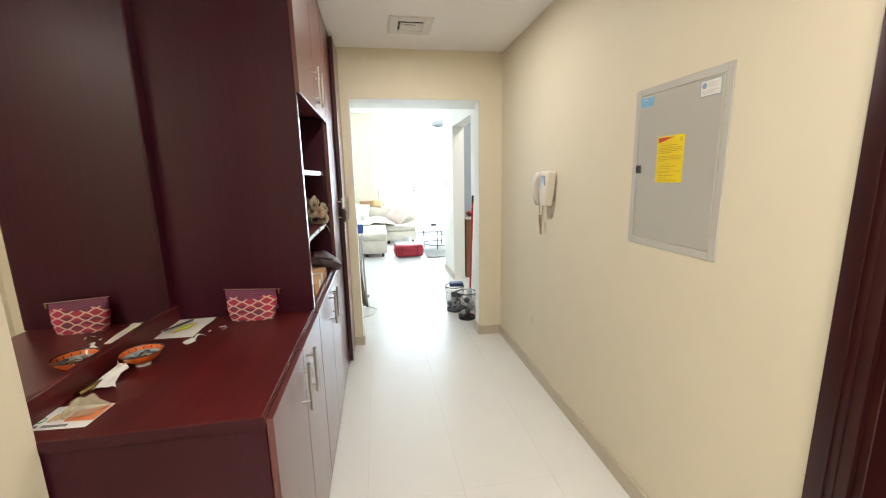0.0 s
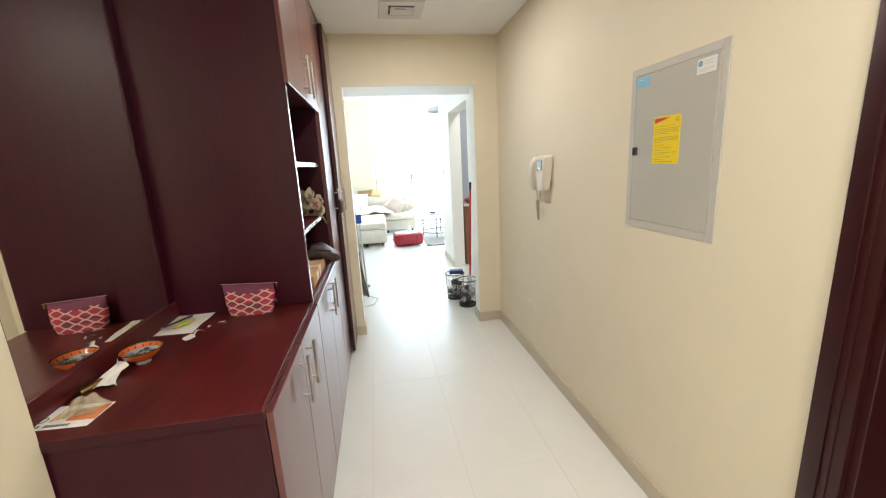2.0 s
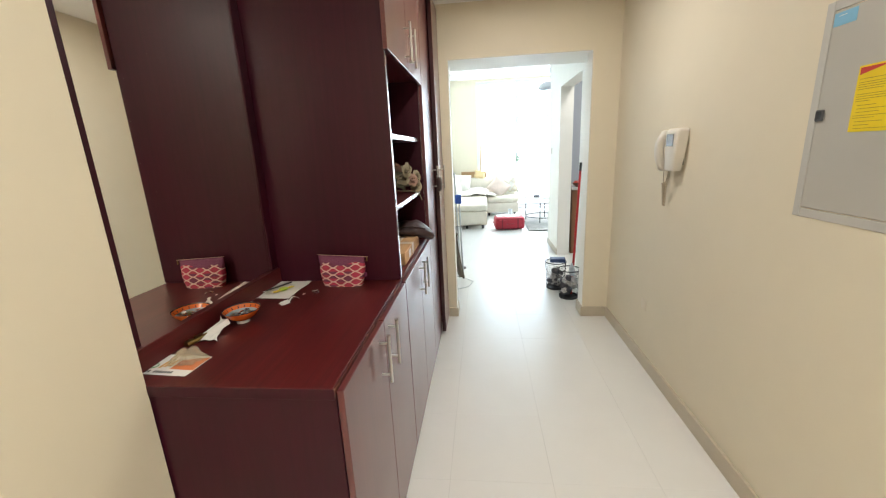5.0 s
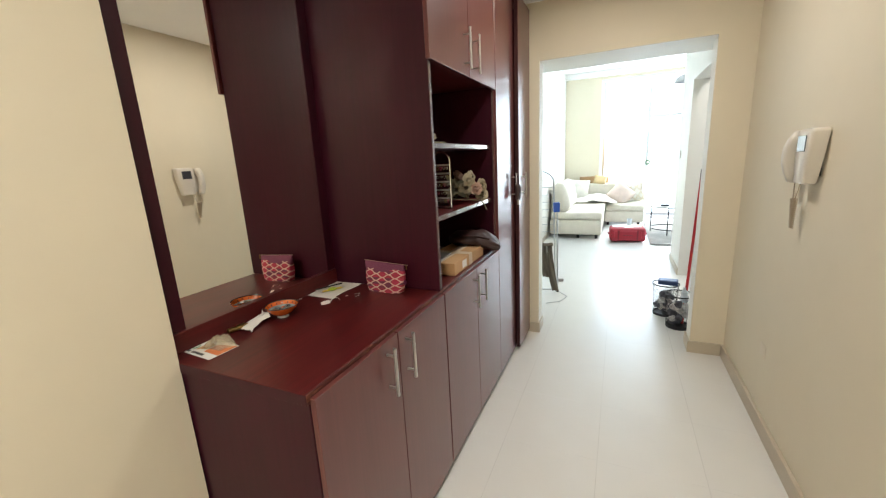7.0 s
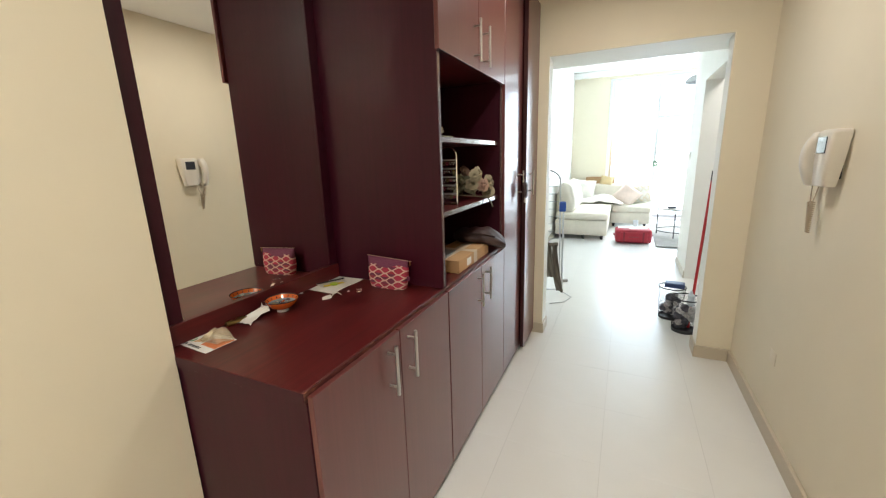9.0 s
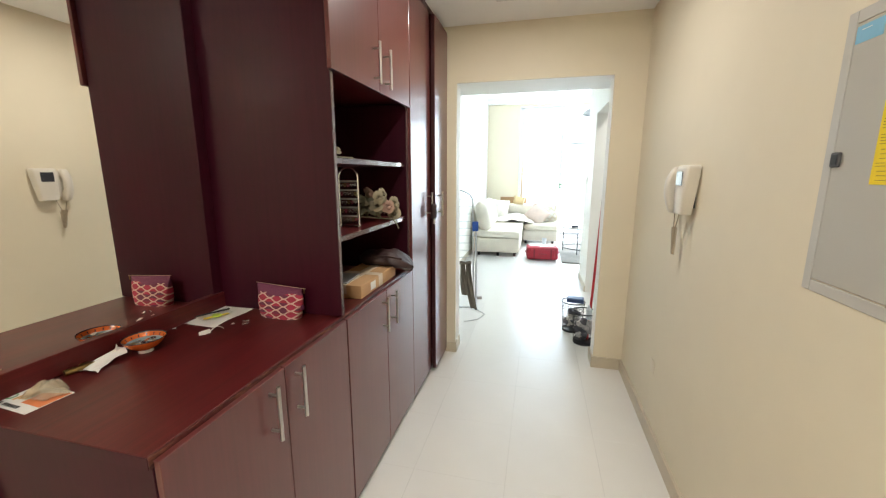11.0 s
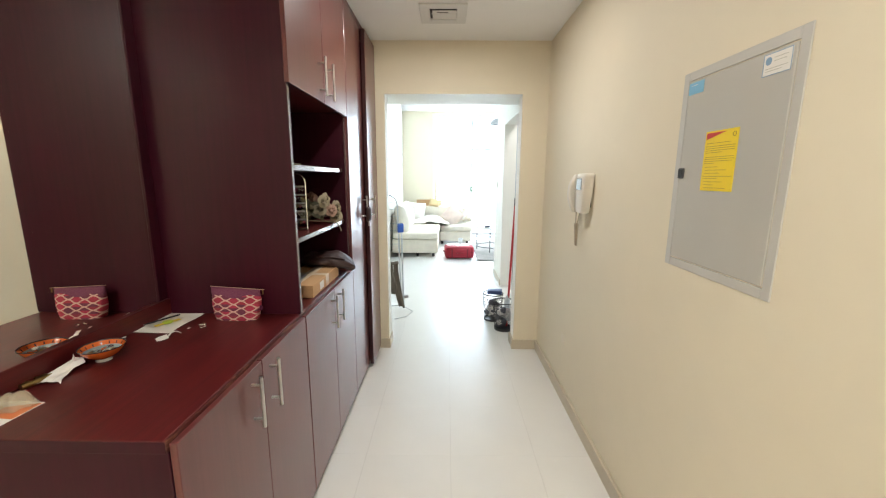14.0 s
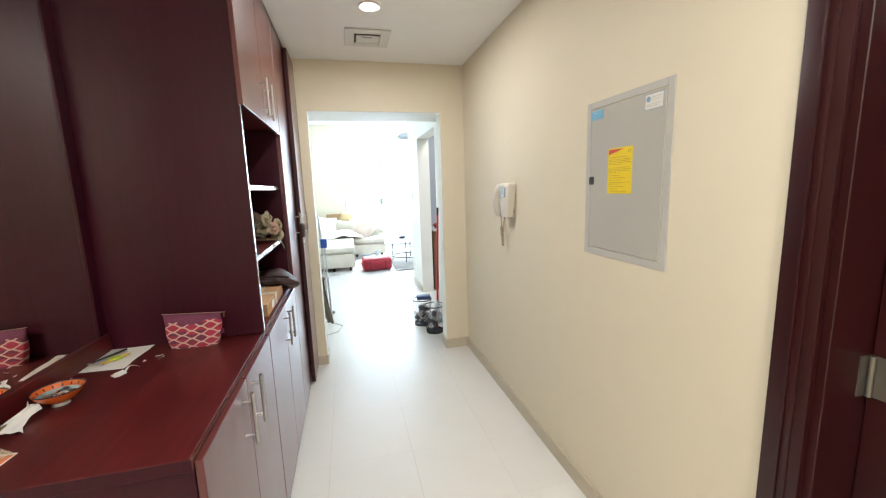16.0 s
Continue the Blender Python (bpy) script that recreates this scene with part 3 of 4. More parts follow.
def entry_phone():
    p = thing("entry_phone", pose(RIGHT, 2.375, 1.285), "white wall-mounted entry phone with handset and coiled cord", "intercom")

    def loft(rows):
        """A rounded shell through cross-sections of height, y from, y to, depth at the wall and depth at the front."""
        bm = bmesh.new()
        rings = []
        for z, y0, y1, d0, d1 in rows:
            r = 0.011
            rings.append([bm.verts.new(q) for q in ((d0, y0, z), (d1 + r, y0, z), (d1 + 0.3 * r, y0 + 0.3 * r, z), (d1, y0 + r, z), (d1, y1 - r, z), (d1 + 0.3 * r, y1 - 0.3 * r, z), (d1 + r, y1, z), (d0, y1, z))])
        for one, two in zip(rings, rings[1:]):
            for k in range(8):
                bm.faces.new((one[k], one[(k + 1) % 8], two[(k + 1) % 8], two[k]))
        bm.faces.new(rings[0][::-1])
        bm.faces.new(rings[-1])
        return bm

    part("body", loft([(0.0, -0.036, 0.052, -0.02, -0.05), (0.004, -0.042, 0.058, -0.014, -0.058), (0.1, -0.056, 0.062, -0.008, -0.062), (0.2, -0.068, 0.066, -0.004, -0.06), (0.212, -0.066, 0.064, -0.004, -0.055), (0.217, -0.058, 0.056, -0.008, -0.046)]), white_plastic, p, smooth=50)
    part("wall_bracket", boxes(((-0.016, -0.035, 0.03), (0, 0.05, 0.2)), bevel=0.003), black, p)
    part("screen", boxes(((-0.0645, -0.035, 0.128), (-0.0612, 0.04, 0.19)), bevel=0.001), screen, p, "small dark glass screen")
    part("button", cylinder(bmesh.new(), (-0.066, 0.052, 0.125), (-0.0605, 0.052, 0.125), 0.004), cream_plastic, p)
    part("handset", loft([(-0.004, 0.1, 0.128, -0.024, -0.05), (0.0, 0.094, 0.134, -0.014, -0.058), (0.04, 0.093, 0.136, -0.02, -0.074), (0.075, 0.094, 0.136, -0.045, -0.084), (0.11, 0.094, 0.136, -0.05, -0.087), (0.145, 0.094, 0.136, -0.045, -0.084), (0.175, 0.093, 0.136, -0.02, -0.074), (0.208, 0.094, 0.132, -0.014, -0.056), (0.213, 0.1, 0.126, -0.024, -0.048)]), white_plastic, p, smooth=60)
    part("cradle", boxes(((-0.022, 0.06, 0.02), (-0.002, 0.13, 0.2)), bevel=0.004), white_plastic, p)
    bm = bmesh.new()
    tube(bm, [(-0.034, 0.104, 0.0), (-0.034, 0.103, -0.03), (-0.036, 0.093, -0.06), (-0.037, 0.09, -0.07)], 0.0022, 6)
    tube(bm, [(-0.034, 0.045, 0.002), (-0.035, 0.053, -0.03), (-0.037, 0.064, -0.062), (-0.037, 0.066, -0.07)], 0.0022, 6)
    for y0, y1 in ((0.09, 0.08), (0.066, 0.078)):
        coil = []
        for k in range(15 * 10 + 1):
            a, v = 2 * math.pi * k / 10, k / 150
            coil.append((-0.037 + 0.0075 * (1 - 0.3 * v) * math.cos(a), y0 + (y1 - y0) * v - 0.012 * v + 0.0105 * (1 - 0.3 * v) * math.sin(a), -0.07 - 0.125 * v))
        tube(bm, coil, 0.0029, 5)
    part("cord", bm, cord_plastic, p, "tan coiled handset cord")


entry_phone()

o = thing("blank_plate", pose(RIGHT, 2.67, 0.37), "small blank white plastic cover plate on the wall", "cover plate")
part("plate", boxes(((-0.0028, -0.038, 0), (0, 0.038, 0.068)), bevel=0.001, segments=2), plain("painted_plate", (0.77, 0.69, 0.54), 0.45, vary=0.03), o)


def ceiling_vent():
    v = thing("ceiling_vent", pose(0.27, 2.892, CEIL), "white square ceiling air vent with dark slots", "air vent")
    def ring(a, b, z0, z1):
        return [((-a, -a, z0), (-b, a, z1)), ((b, -a, z0), (a, a, z1)), ((-b, -a, z0), (b, -b, z1)), ((-b, b, z0), (b, a, z1))]
    part("flange", boxes(*ring(0.148, 0.085, -0.012, 0), bevel=0.003), vent_white, v)
    part("backing", boxes(((-0.085, -0.085, -0.002), (0.085, 0.085, 0))), vent_dark, v)
    part("deflector", boxes(((-0.07, -0.046, -0.009), (0.084, 0.084, -0.003)), bevel=0.002), vent_white, v)
    part("slot", boxes(((-0.04, -0.03, -0.0098), (0.03, -0.02, -0.0092))), vent_dark, v, "dark air slot")
    part("louvre", boxes(((-0.08, -0.014, -0.012), (0.08, -0.008, -0.0095)), bevel=0.001), vent_white, v)


ceiling_vent()


# Invented housing for the kitchen fill; no such fitting is known.
k = thing("kitchen_light", pose(1.75, 4.7, LIV_CEIL), "unseen square white housing added for the kitchen fill light", "ceiling light")
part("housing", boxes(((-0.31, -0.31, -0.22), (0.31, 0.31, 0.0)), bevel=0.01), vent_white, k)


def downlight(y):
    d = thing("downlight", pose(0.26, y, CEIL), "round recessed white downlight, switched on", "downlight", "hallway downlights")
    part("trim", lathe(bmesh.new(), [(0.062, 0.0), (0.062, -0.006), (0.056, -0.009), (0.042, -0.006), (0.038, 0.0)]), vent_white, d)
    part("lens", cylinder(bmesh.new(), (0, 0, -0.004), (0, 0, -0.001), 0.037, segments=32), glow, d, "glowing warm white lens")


# Only the first fitting is known; the other two house the added fill.
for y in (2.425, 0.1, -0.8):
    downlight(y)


# ---- on the worktop ----
TOPZ = 0.9002


def flyer():
    f = thing("flyer", pose(-0.816, 1.055, TOPZ, 0, 0, -4), "white printed flyer with orange corner lying on the worktop", "flyer")
    part("sheet", sheet(bmesh.new(), lambda u, v: (0.16 * (u - 0.5), 0.1 * (v - 0.5), 0.001 + 0.002 * math.sin(3 * u) * v), 10, 6, 0.0004), paper, f)
    part("orange_corner", sheet(bmesh.new(), lambda u, v: (0.008 + 0.07 * u, -0.022 + 0.068 * v * (0.6 + 0.4 * u), 0.0016 + 0.002 * math.sin(3 * (0.44 + 0.55 * u)) * (0.2 + 0.76 * v)), 4, 4, 0.0003), plain("orange_print", (0.72, 0.22, 0.08), 0.6), f)
    for k in range(12):
        if k != 4:
            part("title_bar", boxes(((-0.07 + 0.0086 * k, -0.043, 0.0021), (-0.0645 + 0.0086 * k, -0.033, 0.0024))), black, f)
    for k in range(3):
        part("picture", boxes(((-0.03 + 0.011 * k, -0.022 + 0.006 * k, 0.003), (-0.022 + 0.011 * k, 0.012 + 0.005 * k, 0.0034))), plain("ochre_print", (0.62, 0.36, 0.12), 0.6), f)
    bm = bmesh.new()
    tube(bm, [(-0.05 + 0.011 * math.cos(a), -0.012 + 0.011 * math.sin(a), 0.0028) for a in (k * math.pi / 10 for k in range(20))], 0.0012, 5, True)
    part("green_mark", bm, plain("green_print", (0.05, 0.25, 0.08), 0.6), f)


flyer()

b = thing("plastic_bag", pose(-0.785, 1.075, TOPZ + 0.004, 0, 0, 20), "crumpled clear plastic bag on the flyer", "plastic bag")


def bag_shape(u, v):
    a, r = 2 * math.pi * u, v
    k = 1 + 0.16 * math.sin(5 * a + 2) + 0.1 * math.sin(9 * a)
    n = noise.noise(Vector((3 * math.cos(a) * r, 3 * math.sin(a) * r, 1.3)))
    return (0.043 * r * k * math.cos(a), 0.031 * r * k * math.sin(a), max(0.0, 0.034 * (1 - r ** 2.6) * (1 + 0.5 * n) + 0.006 * r * abs(math.sin(7 * a + 4 * r)) * (1 - r) + 0.004 * n * r))


part("film", sheet(bmesh.new(), bag_shape, 40, 12, 0.0004), film, b, smooth=25)

c = thing("lock_cylinder", pose(-0.846, 1.188, TOPZ, 0, 0, 74), "brass lock cylinder lying on the worktop", "lock cylinder")
part("barrel", cylinder(bmesh.new(), (-0.034, 0, 0.0085), (0.034, 0, 0.0085), 0.0085, segments=20), brass, c)
part("key_slot_block", boxes(((-0.034, 0.004, 0.001), (-0.005, 0.027, 0.013)), ((0.006, 0.004, 0.001), (0.034, 0.027, 0.013)), bevel=0.002), brass, c)

r = thing("receipt", pose(-0.824, 1.238, TOPZ, 0, 0, 98) @ Matrix.Scale(0.9, 4), "curled white paper slip lying beside the bowl", "paper slip")
part("slip", sheet(bmesh.new(), lambda u, v: (0.118 * (u - 0.5) + 0.016 * math.sin(6 * v) * u - 0.012 * abs(math.sin(9 * v)) * u, 0.078 * (v - 0.5) * (1 - 0.45 * u) + 0.012 * math.sin(4 * u), 0.001 + 0.016 * (1 - abs(2 * v - 1)) ** 0.8 * (0.35 + 0.65 * u) + 0.03 * max(0, u - 0.45) + 0.006 * abs(math.sin(8 * v + 3 * u)) + 0.002 * math.sin(19 * v + 11 * u)), 30, 26, 0.0004), paper, r, smooth=40)

for x, y, a in ((-0.868, 1.46, 10), (-0.866, 1.51, 50), (-0.69, 1.6, 80)):
    o = thing("paper_scrap", pose(x, y, TOPZ, 0, 0, a), "tiny torn white paper scrap on the worktop", "paper scrap", "scraps on the worktop")
    part("scrap", sheet(bmesh.new(), lambda u, v: (0.012 * (u - 0.5), 0.007 * (v - 0.5) * (1 + 0.4 * u), 0.001 + 0.002 * u * v), 3, 3, 0.0004), paper, o)


def bowl():
    b = thing("bowl", pose(-0.788, 1.338, TOPZ) @ Matrix.Diagonal((0.75, 0.75, 0.9, 1)), "orange glazed ceramic bowl with patterned inside, holding coins", "bowl")
    part("foot", lathe(bmesh.new(), [(0.027, 0.0), (0.029, 0.001), (0.027, 0.011), (0.023, 0.011), (0.023, 0.0)]), white_glaze, b)
    part("outside", lathe(bmesh.new(), [(0.001, 0.0095), (0.026, 0.0105), (0.042, 0.016), (0.06, 0.027), (0.074, 0.041), (0.081, 0.051), (0.0805, 0.0525), (0.0775, 0.0505), (0.071, 0.0415), (0.0665, 0.0365)], 56), orange_glaze, b)
    part("rim", lathe(bmesh.new(), [(0.0795, 0.0505), (0.0815, 0.0515), (0.0818, 0.0532), (0.08, 0.0542), (0.0778, 0.0528), (0.0768, 0.0505)], 56), dark_glaze, b, "dark brown glazed rim")
    part("inside_band", lathe(bmesh.new(), [(0.0672, 0.037), (0.06, 0.0305), (0.051, 0.0245), (0.05, 0.0252)], 56), blue_glaze, b, "blue-grey patterned glaze")
    part("inside", lathe(bmesh.new(), [(0.051, 0.0247), (0.035, 0.0172), (0.02, 0.0148), (0.0008, 0.014)], 56), white_glaze, b)
    for k in range(16):
        a = 2 * math.pi * k / 16
        part("leaf_mark", sheet(bmesh.new(), lambda u, v: ((0.0708 + 0.006 * (u - 0.5)) * math.cos(a + 0.06 * (v - 0.5)), (0.0708 + 0.006 * (u - 0.5)) * math.sin(a + 0.06 * (v - 0.5)), 0.0425 + 0.0085 * (u - 0.5)), 2, 2, 0.0004), dark_glaze, b)


bowl()


def coins():
    for k in range(22):
        a, rr = 2.4 * k, 0.006 + 0.0013 * k
        o = thing("coin", pose(-0.788 + rr * math.cos(a), 1.338 + rr * math.sin(a), TOPZ + 0.019 + 0.0007 * k, 14 * math.sin(k), 12 * math.cos(2 * k), 0), "small silver coin lying in the orange bowl", "coin", "coins in the bowl")
        part("disc", cylinder(bmesh.new(), (0, 0, 0), (0, 0, 0.0016), 0.0085, segments=20), chrome if k % 4 else brass, o)


coins()


def letters():
    e = thing("envelope", pose(-0.805, 1.655, TOPZ, 0, 0, -3), "white envelope lying flat on the worktop", "envelope")
    part("sheet", sheet(bmesh.new(), lambda u, v: (0.158 * (u - 0.5), 0.2 * (v - 0.5), 0.0012 + 0.004 * u * u * v + 0.003 * math.sin(4 * v) ** 2), 8, 10, 0.0008), paper, e)
    l = thing("leaflet", pose(-0.82, 1.65, TOPZ + 0.0065, 0, 0, 70), "white leaflet with printed picture on the envelope", "leaflet")
    part("sheet", sheet(bmesh.new(), lambda u, v: (0.12 * (u - 0.5), 0.06 * (v - 0.5), 0.001 + 0.004 * v), 6, 4, 0.0005), plain("grey_paper", (0.66, 0.65, 0.62), 0.6), l)
    part("print_bar", boxes(((-0.055, -0.03, 0.0035), (-0.02, -0.024, 0.004))), plain("warm_print", (0.65, 0.25, 0.08), 0.6), l)
    part("print_bar", boxes(((-0.01, 0.01, 0.0058), (0.04, 0.018, 0.0063))), grey_print, l)
    g = thing("keyring_tag", pose(-0.792, 1.632, TOPZ + 0.0105, 0, 0, 60), "lime green and yellow plastic tag on the envelope", "plastic tag")
    part("disc", lathe(bmesh.new(), [(0.0005, 0.0), (0.017, 0.0), (0.019, 0.003), (0.017, 0.006), (0.0005, 0.0065)], 28), lime, g)
    part("strip", boxes(((-0.045, -0.009, 0.0), (0.045, 0.009, 0.0025)), bevel=0.001), plain("yellow_plastic", (0.78, 0.6, 0.05), 0.4), g)
    p = thing("pen", pose(-0.812, 1.645, TOPZ + 0.0165, 0, 0, 62), "slim dark pen lying across the envelope", "pen")
    bm = cylinder(bmesh.new(), (-0.06, 0, 0.0045), (0.055, 0, 0.0045), 0.0032, segments=12)
    cylinder(bm, (-0.072, 0, 0.0045), (-0.0601, 0, 0.0045), 0.001, 0.0032, segments=12)
    part("barrel", bm, black, p)
    part("clip", boxes(((0.015, -0.001, 0.0089), (0.053, 0.001, 0.0102))), steel, p)


letters()

t = thing("paper_tag", pose(-0.722, 1.502, TOPZ, 0, 0, 48), "torn white paper tag on the worktop", "paper tag")
part("tag", sheet(bmesh.new(), lambda u, v: (0.036 * (u - 0.5), 0.03 * (v - 0.5) * (1 + 0.2 * math.sin(5 * u)), 0.001 + 0.008 * u * v), 6, 6, 0.0005), paper, t)
part("strip", sheet(bmesh.new(), lambda u, v: (0.016 + 0.045 * u, 0.012 * (v - 0.5) + 0.014 * math.sin(2.6 * u), 0.001 + 0.012 * math.sin(3 * u)), 10, 3, 0.0005), paper, t)
for x, y, a in ((-0.652, 1.626, 20), (-0.636, 1.604, 70)):
    s = thing("screw", pose(x, y, TOPZ, 0, 0, a), "small loose metal screw on the worktop", "screw", "loose screws")
    bm = cylinder(bmesh.new(), (-0.012, 0, 0.005), (0.008, 0, 0.005), 0.0026, segments=10)
    cylinder(bm, (0.008, 0, 0.005), (0.012, 0, 0.005), 0.0055, 0.004, segments=12)
    part("shank", bm, chrome, s)


def ogee_material():
    """Cloth printed with a net of pale lines round pink and plum drops, plain purple towards the top."""
    n = Nodes("ogee_cloth")
    sep = n.add("ShaderNodeSeparateXYZ")
    n.link(n.coords(), sep.inputs[0])

    def calc(op, a, b=0.0):
        node = n.tree.nodes.new("ShaderNodeMath")
        node.operation = op
        for value, slot in ((a, 0), (b, 1)):
            if isinstance(value, (int, float)):
                node.inputs[slot].default_value = value
            else:
                n.link(value, node.inputs[slot])
        return node.outputs[0]

    x = calc("MULTIPLY", sep.outputs["X"], 2 * math.pi / 0.066)
    z = calc("MULTIPLY", sep.outputs["Z"], 2 * math.pi / 0.0295)
    wave = calc("MULTIPLY", calc("COSINE", x), 0.25)
    up = calc("PINGPONG", calc("SUBTRACT", calc("MULTIPLY", sep.outputs["Z"], 1 / 0.0295), wave), 0.5)
    down = calc("PINGPONG", calc("ADD", calc("ADD", calc("MULTIPLY", sep.outputs["Z"], 1 / 0.0295), 0.5), wave), 0.5)
    line = calc("LESS_THAN", calc("MINIMUM", up, down), 0.1)
    top = calc("GREATER_THAN", calc("ADD", sep.outputs["Z"], calc("MULTIPLY", calc("COSINE", calc("MULTIPLY", x, 0.5)), 0.007)), 0.097)
    pick = n.add("ShaderNodeTexWhiteNoise")
    cell = n.add("ShaderNodeCombineXYZ")
    n.link(calc("ROUND", calc("MULTIPLY", x, 1 / math.pi)), cell.inputs[0])
    n.link(calc("ROUND", calc("MULTIPLY", z, 1 / math.pi)), cell.inputs[1])
    n.link(cell.outputs[0], pick.inputs["Vector"])
    drop = n.ramp(pick.outputs["Value"], [(0.0, (0.14, 0.012, 0.05)), (0.36, (0.14, 0.012, 0.05)), (0.4, (0.34, 0.01, 0.035)), (1.0, (0.46, 0.014, 0.066))])
    col = n.mix(line, drop, (0.66, 0.44, 0.36))
    col = n.mix(top, col, (0.15, 0.02, 0.075))
    n.link(n.mix(0.12, col, n.ramp(n.noise(300, 2), [(0.3, (0.05, 0.01, 0.02)), (0.7, (0.5, 0.3, 0.3))])), n.bsdf.inputs["Base Color"])
    n.set(Roughness=0.75)
    n.bump(n.noise(500, 2), 0.25, 0.0006)
    return n.mat


def cosmetic_bag():
    b = thing("cosmetic_bag", pose(-0.56, 1.718, TOPZ, 0, 0, -2), "purple cosmetic bag with pink ogee print, zipped", "cosmetic bag")
    bm = bmesh.new()
    rings = []
    for k in range(13):
        z = 0.127 * k / 12
        w = 0.084 + 0.022 * (k / 12) + 0.004 * math.sin(4 * k / 12)
        d = 0.03 * (1 - (k / 12) ** 2.2) + 0.004
        row = []
        for i in range(40):
            a = 2 * math.pi * i / 40
            cx, sx = math.cos(a), math.sin(a)
            px = w * math.copysign(abs(cx) ** 0.45, cx)
            py = d * math.copysign(abs(sx) ** 0.7, sx)
            wob = 0.003 * noise.noise(Vector((px * 30, py * 30, z * 30)))
            row.append(bm.verts.new((px + wob, py + wob, z - 0.05 * px * (k / 12))))
        rings.append(row)
    for one, two in zip(rings, rings[1:]):
        for i in range(40):
            bm.faces.new((one[i], one[(i + 1) % 40], two[(i + 1) % 40], two[i]))
    bm.faces.new(rings[0][::-1])
    bm.faces.new(rings[-1])
    part("pouch", bm, ogee_material(), b, smooth=70)
    bm = boxes(((-0.109, -0.0016, 0.1282), (0.12, 0.0016, 0.1302)), bevel=0.001)
    bmesh.ops.transform(bm, matrix=Matrix.Rotation(radians(2.8), 4, "Y"), verts=bm.verts, space=Matrix.Translation((0, 0, -0.128)))
    part("zip", bm, plain("zip_gold", (0.6, 0.45, 0.3), 0.4, 0.3), b, "pale metal zip")
    part("zip_pull", boxes(((0.11, -0.003, 0.104), (0.115, 0.001, 0.122)), bevel=0.001), brass, b)
    part("side_tab", boxes(((0.092, -0.006, 0.036), (0.106, 0.006, 0.056)), bevel=0.003), purple_cloth, b)


cosmetic_bag()

# ---- on the open shelves ----
SH1, SH2 = 1.2202, 1.5282


def jewellery_stand():
    j = thing("jewellery_stand", pose(-0.432, 2.09, SH1, 0, 0, 8), "arched clear and silver earring stand hung with earrings", "jewellery stand")
    w, h = 0.045, 0.272
    arch = [(-w, 0, 0)] + [(-w, 0, h - w)] + [(w * math.cos(a), 0, h - w + w * math.sin(a)) for a in (math.pi * (1 - k / 14) for k in range(15))] + [(w, 0, 0)]
    part("arch", tube(bmesh.new(), arch, 0.0038, 8), chrome, j)
    part("foot", boxes(((-w - 0.004, -0.025, 0), (w + 0.004, 0.025, 0.005)), bevel=0.002), chrome, j)
    for z in (0.045, 0.085, 0.125, 0.165, 0.205):
        part("bar", boxes(((-w + 0.004, -0.001, z), (w - 0.004, 0.001, z + 0.009)), bevel=0.0006), plain("clear_bar", (0.55, 0.53, 0.5), 0.2, 0.4), j)
    kinds = (chrome, brass, chrome, plain("pink_bead", (0.5, 0.06, 0.12), 0.3), chrome)
    for r_, z in enumerate((0.045, 0.085, 0.125, 0.165, 0.205)):
        for k in range(5):
            x = -0.032 + 0.016 * k
            bm = bmesh.new()
            size = 0.0045 + 0.002 * ((k * 3 + r_ * 2) % 4) / 3
            tube(bm, [(x + size * math.cos(a), -0.004, z - 0.004 - size + size * math.sin(a)) for a in (q * math.pi / 5 for q in range(10))], 0.0011, 5, True)
            bmesh.ops.create_icosphere(bm, subdivisions=1, radius=0.0032, matrix=Matrix.Translation((x, -0.004, z - 0.006 - 2 * size)))
            part("earring", bm, kinds[(k * 2 + r_) % 5], j)


jewellery_stand()


def rose(parent, centre, r, mat, tilt):
    bm = bmesh.new()
    rng = random.Random(int(1000 * (centre[0] + 3 * centre[1] + 7 * centre[2])))
    m0 = Matrix.Translation(centre) @ Euler(tilt).to_matrix().to_4x4()
    for ring_, count in ((0.25, 3), (0.55, 5), (0.85, 6), (1.05, 6)):
        for k in range(count):
            a = 2 * math.pi * (k + rng.random() * 0.4) / count
            open_ = 0.25 + 0.75 * ring_
            s = r * (0.75 + 0.3 * rng.random())

            def f(u, v):
                lift = r * (1.05 - 0.55 * ring_) * math.sin(1.5 * v)
                out = r * ring_ * (0.25 + 0.75 * v ** 1.4) * open_
                side = s * (u - 0.5) * (0.5 + 0.9 * math.sin(2.4 * v + 0.3))
                curl = r * 0.18 * v ** 4
                p = Vector((out + curl - 1.2 * side * side / r * 0.4, side, lift - curl * ring_))
                return m0 @ (Matrix.Rotation(a, 3, "Z") @ p)

            sheet(bm, f, 5, 5)
    part("rose", bm, mat, parent, smooth=60)


def bouquet(name, m, label, roses, stem, leaves=9):
    b = thing(name, m, label, "dried flowers")
    for n, (c, r_, tilt) in enumerate(roses):
        rose(b, c, r_, petal_pink if n % 4 == 1 else petal, tilt)
    for k in range(leaves):
        a = 0.75 * k
        bm = sheet(bmesh.new(), lambda u, v: (0.06 * math.cos(a) * v + 0.042 * (u - 0.5) * math.sin(3 * v), -0.05 + 0.1 * math.sin(a) * v, 0.075 + 0.075 * math.sin(a + 1 + 0.4 * k) * v + 0.05 * (u - 0.5) ** 2 + 0.008 * math.sin(6 * v + k)), 4, 6, 0.0004)
        part("leaf", bm, dry_leaf, b, smooth=60)
    part("stem", tube(bmesh.new(), stem, 0.0035, 7), dry_leaf, b)


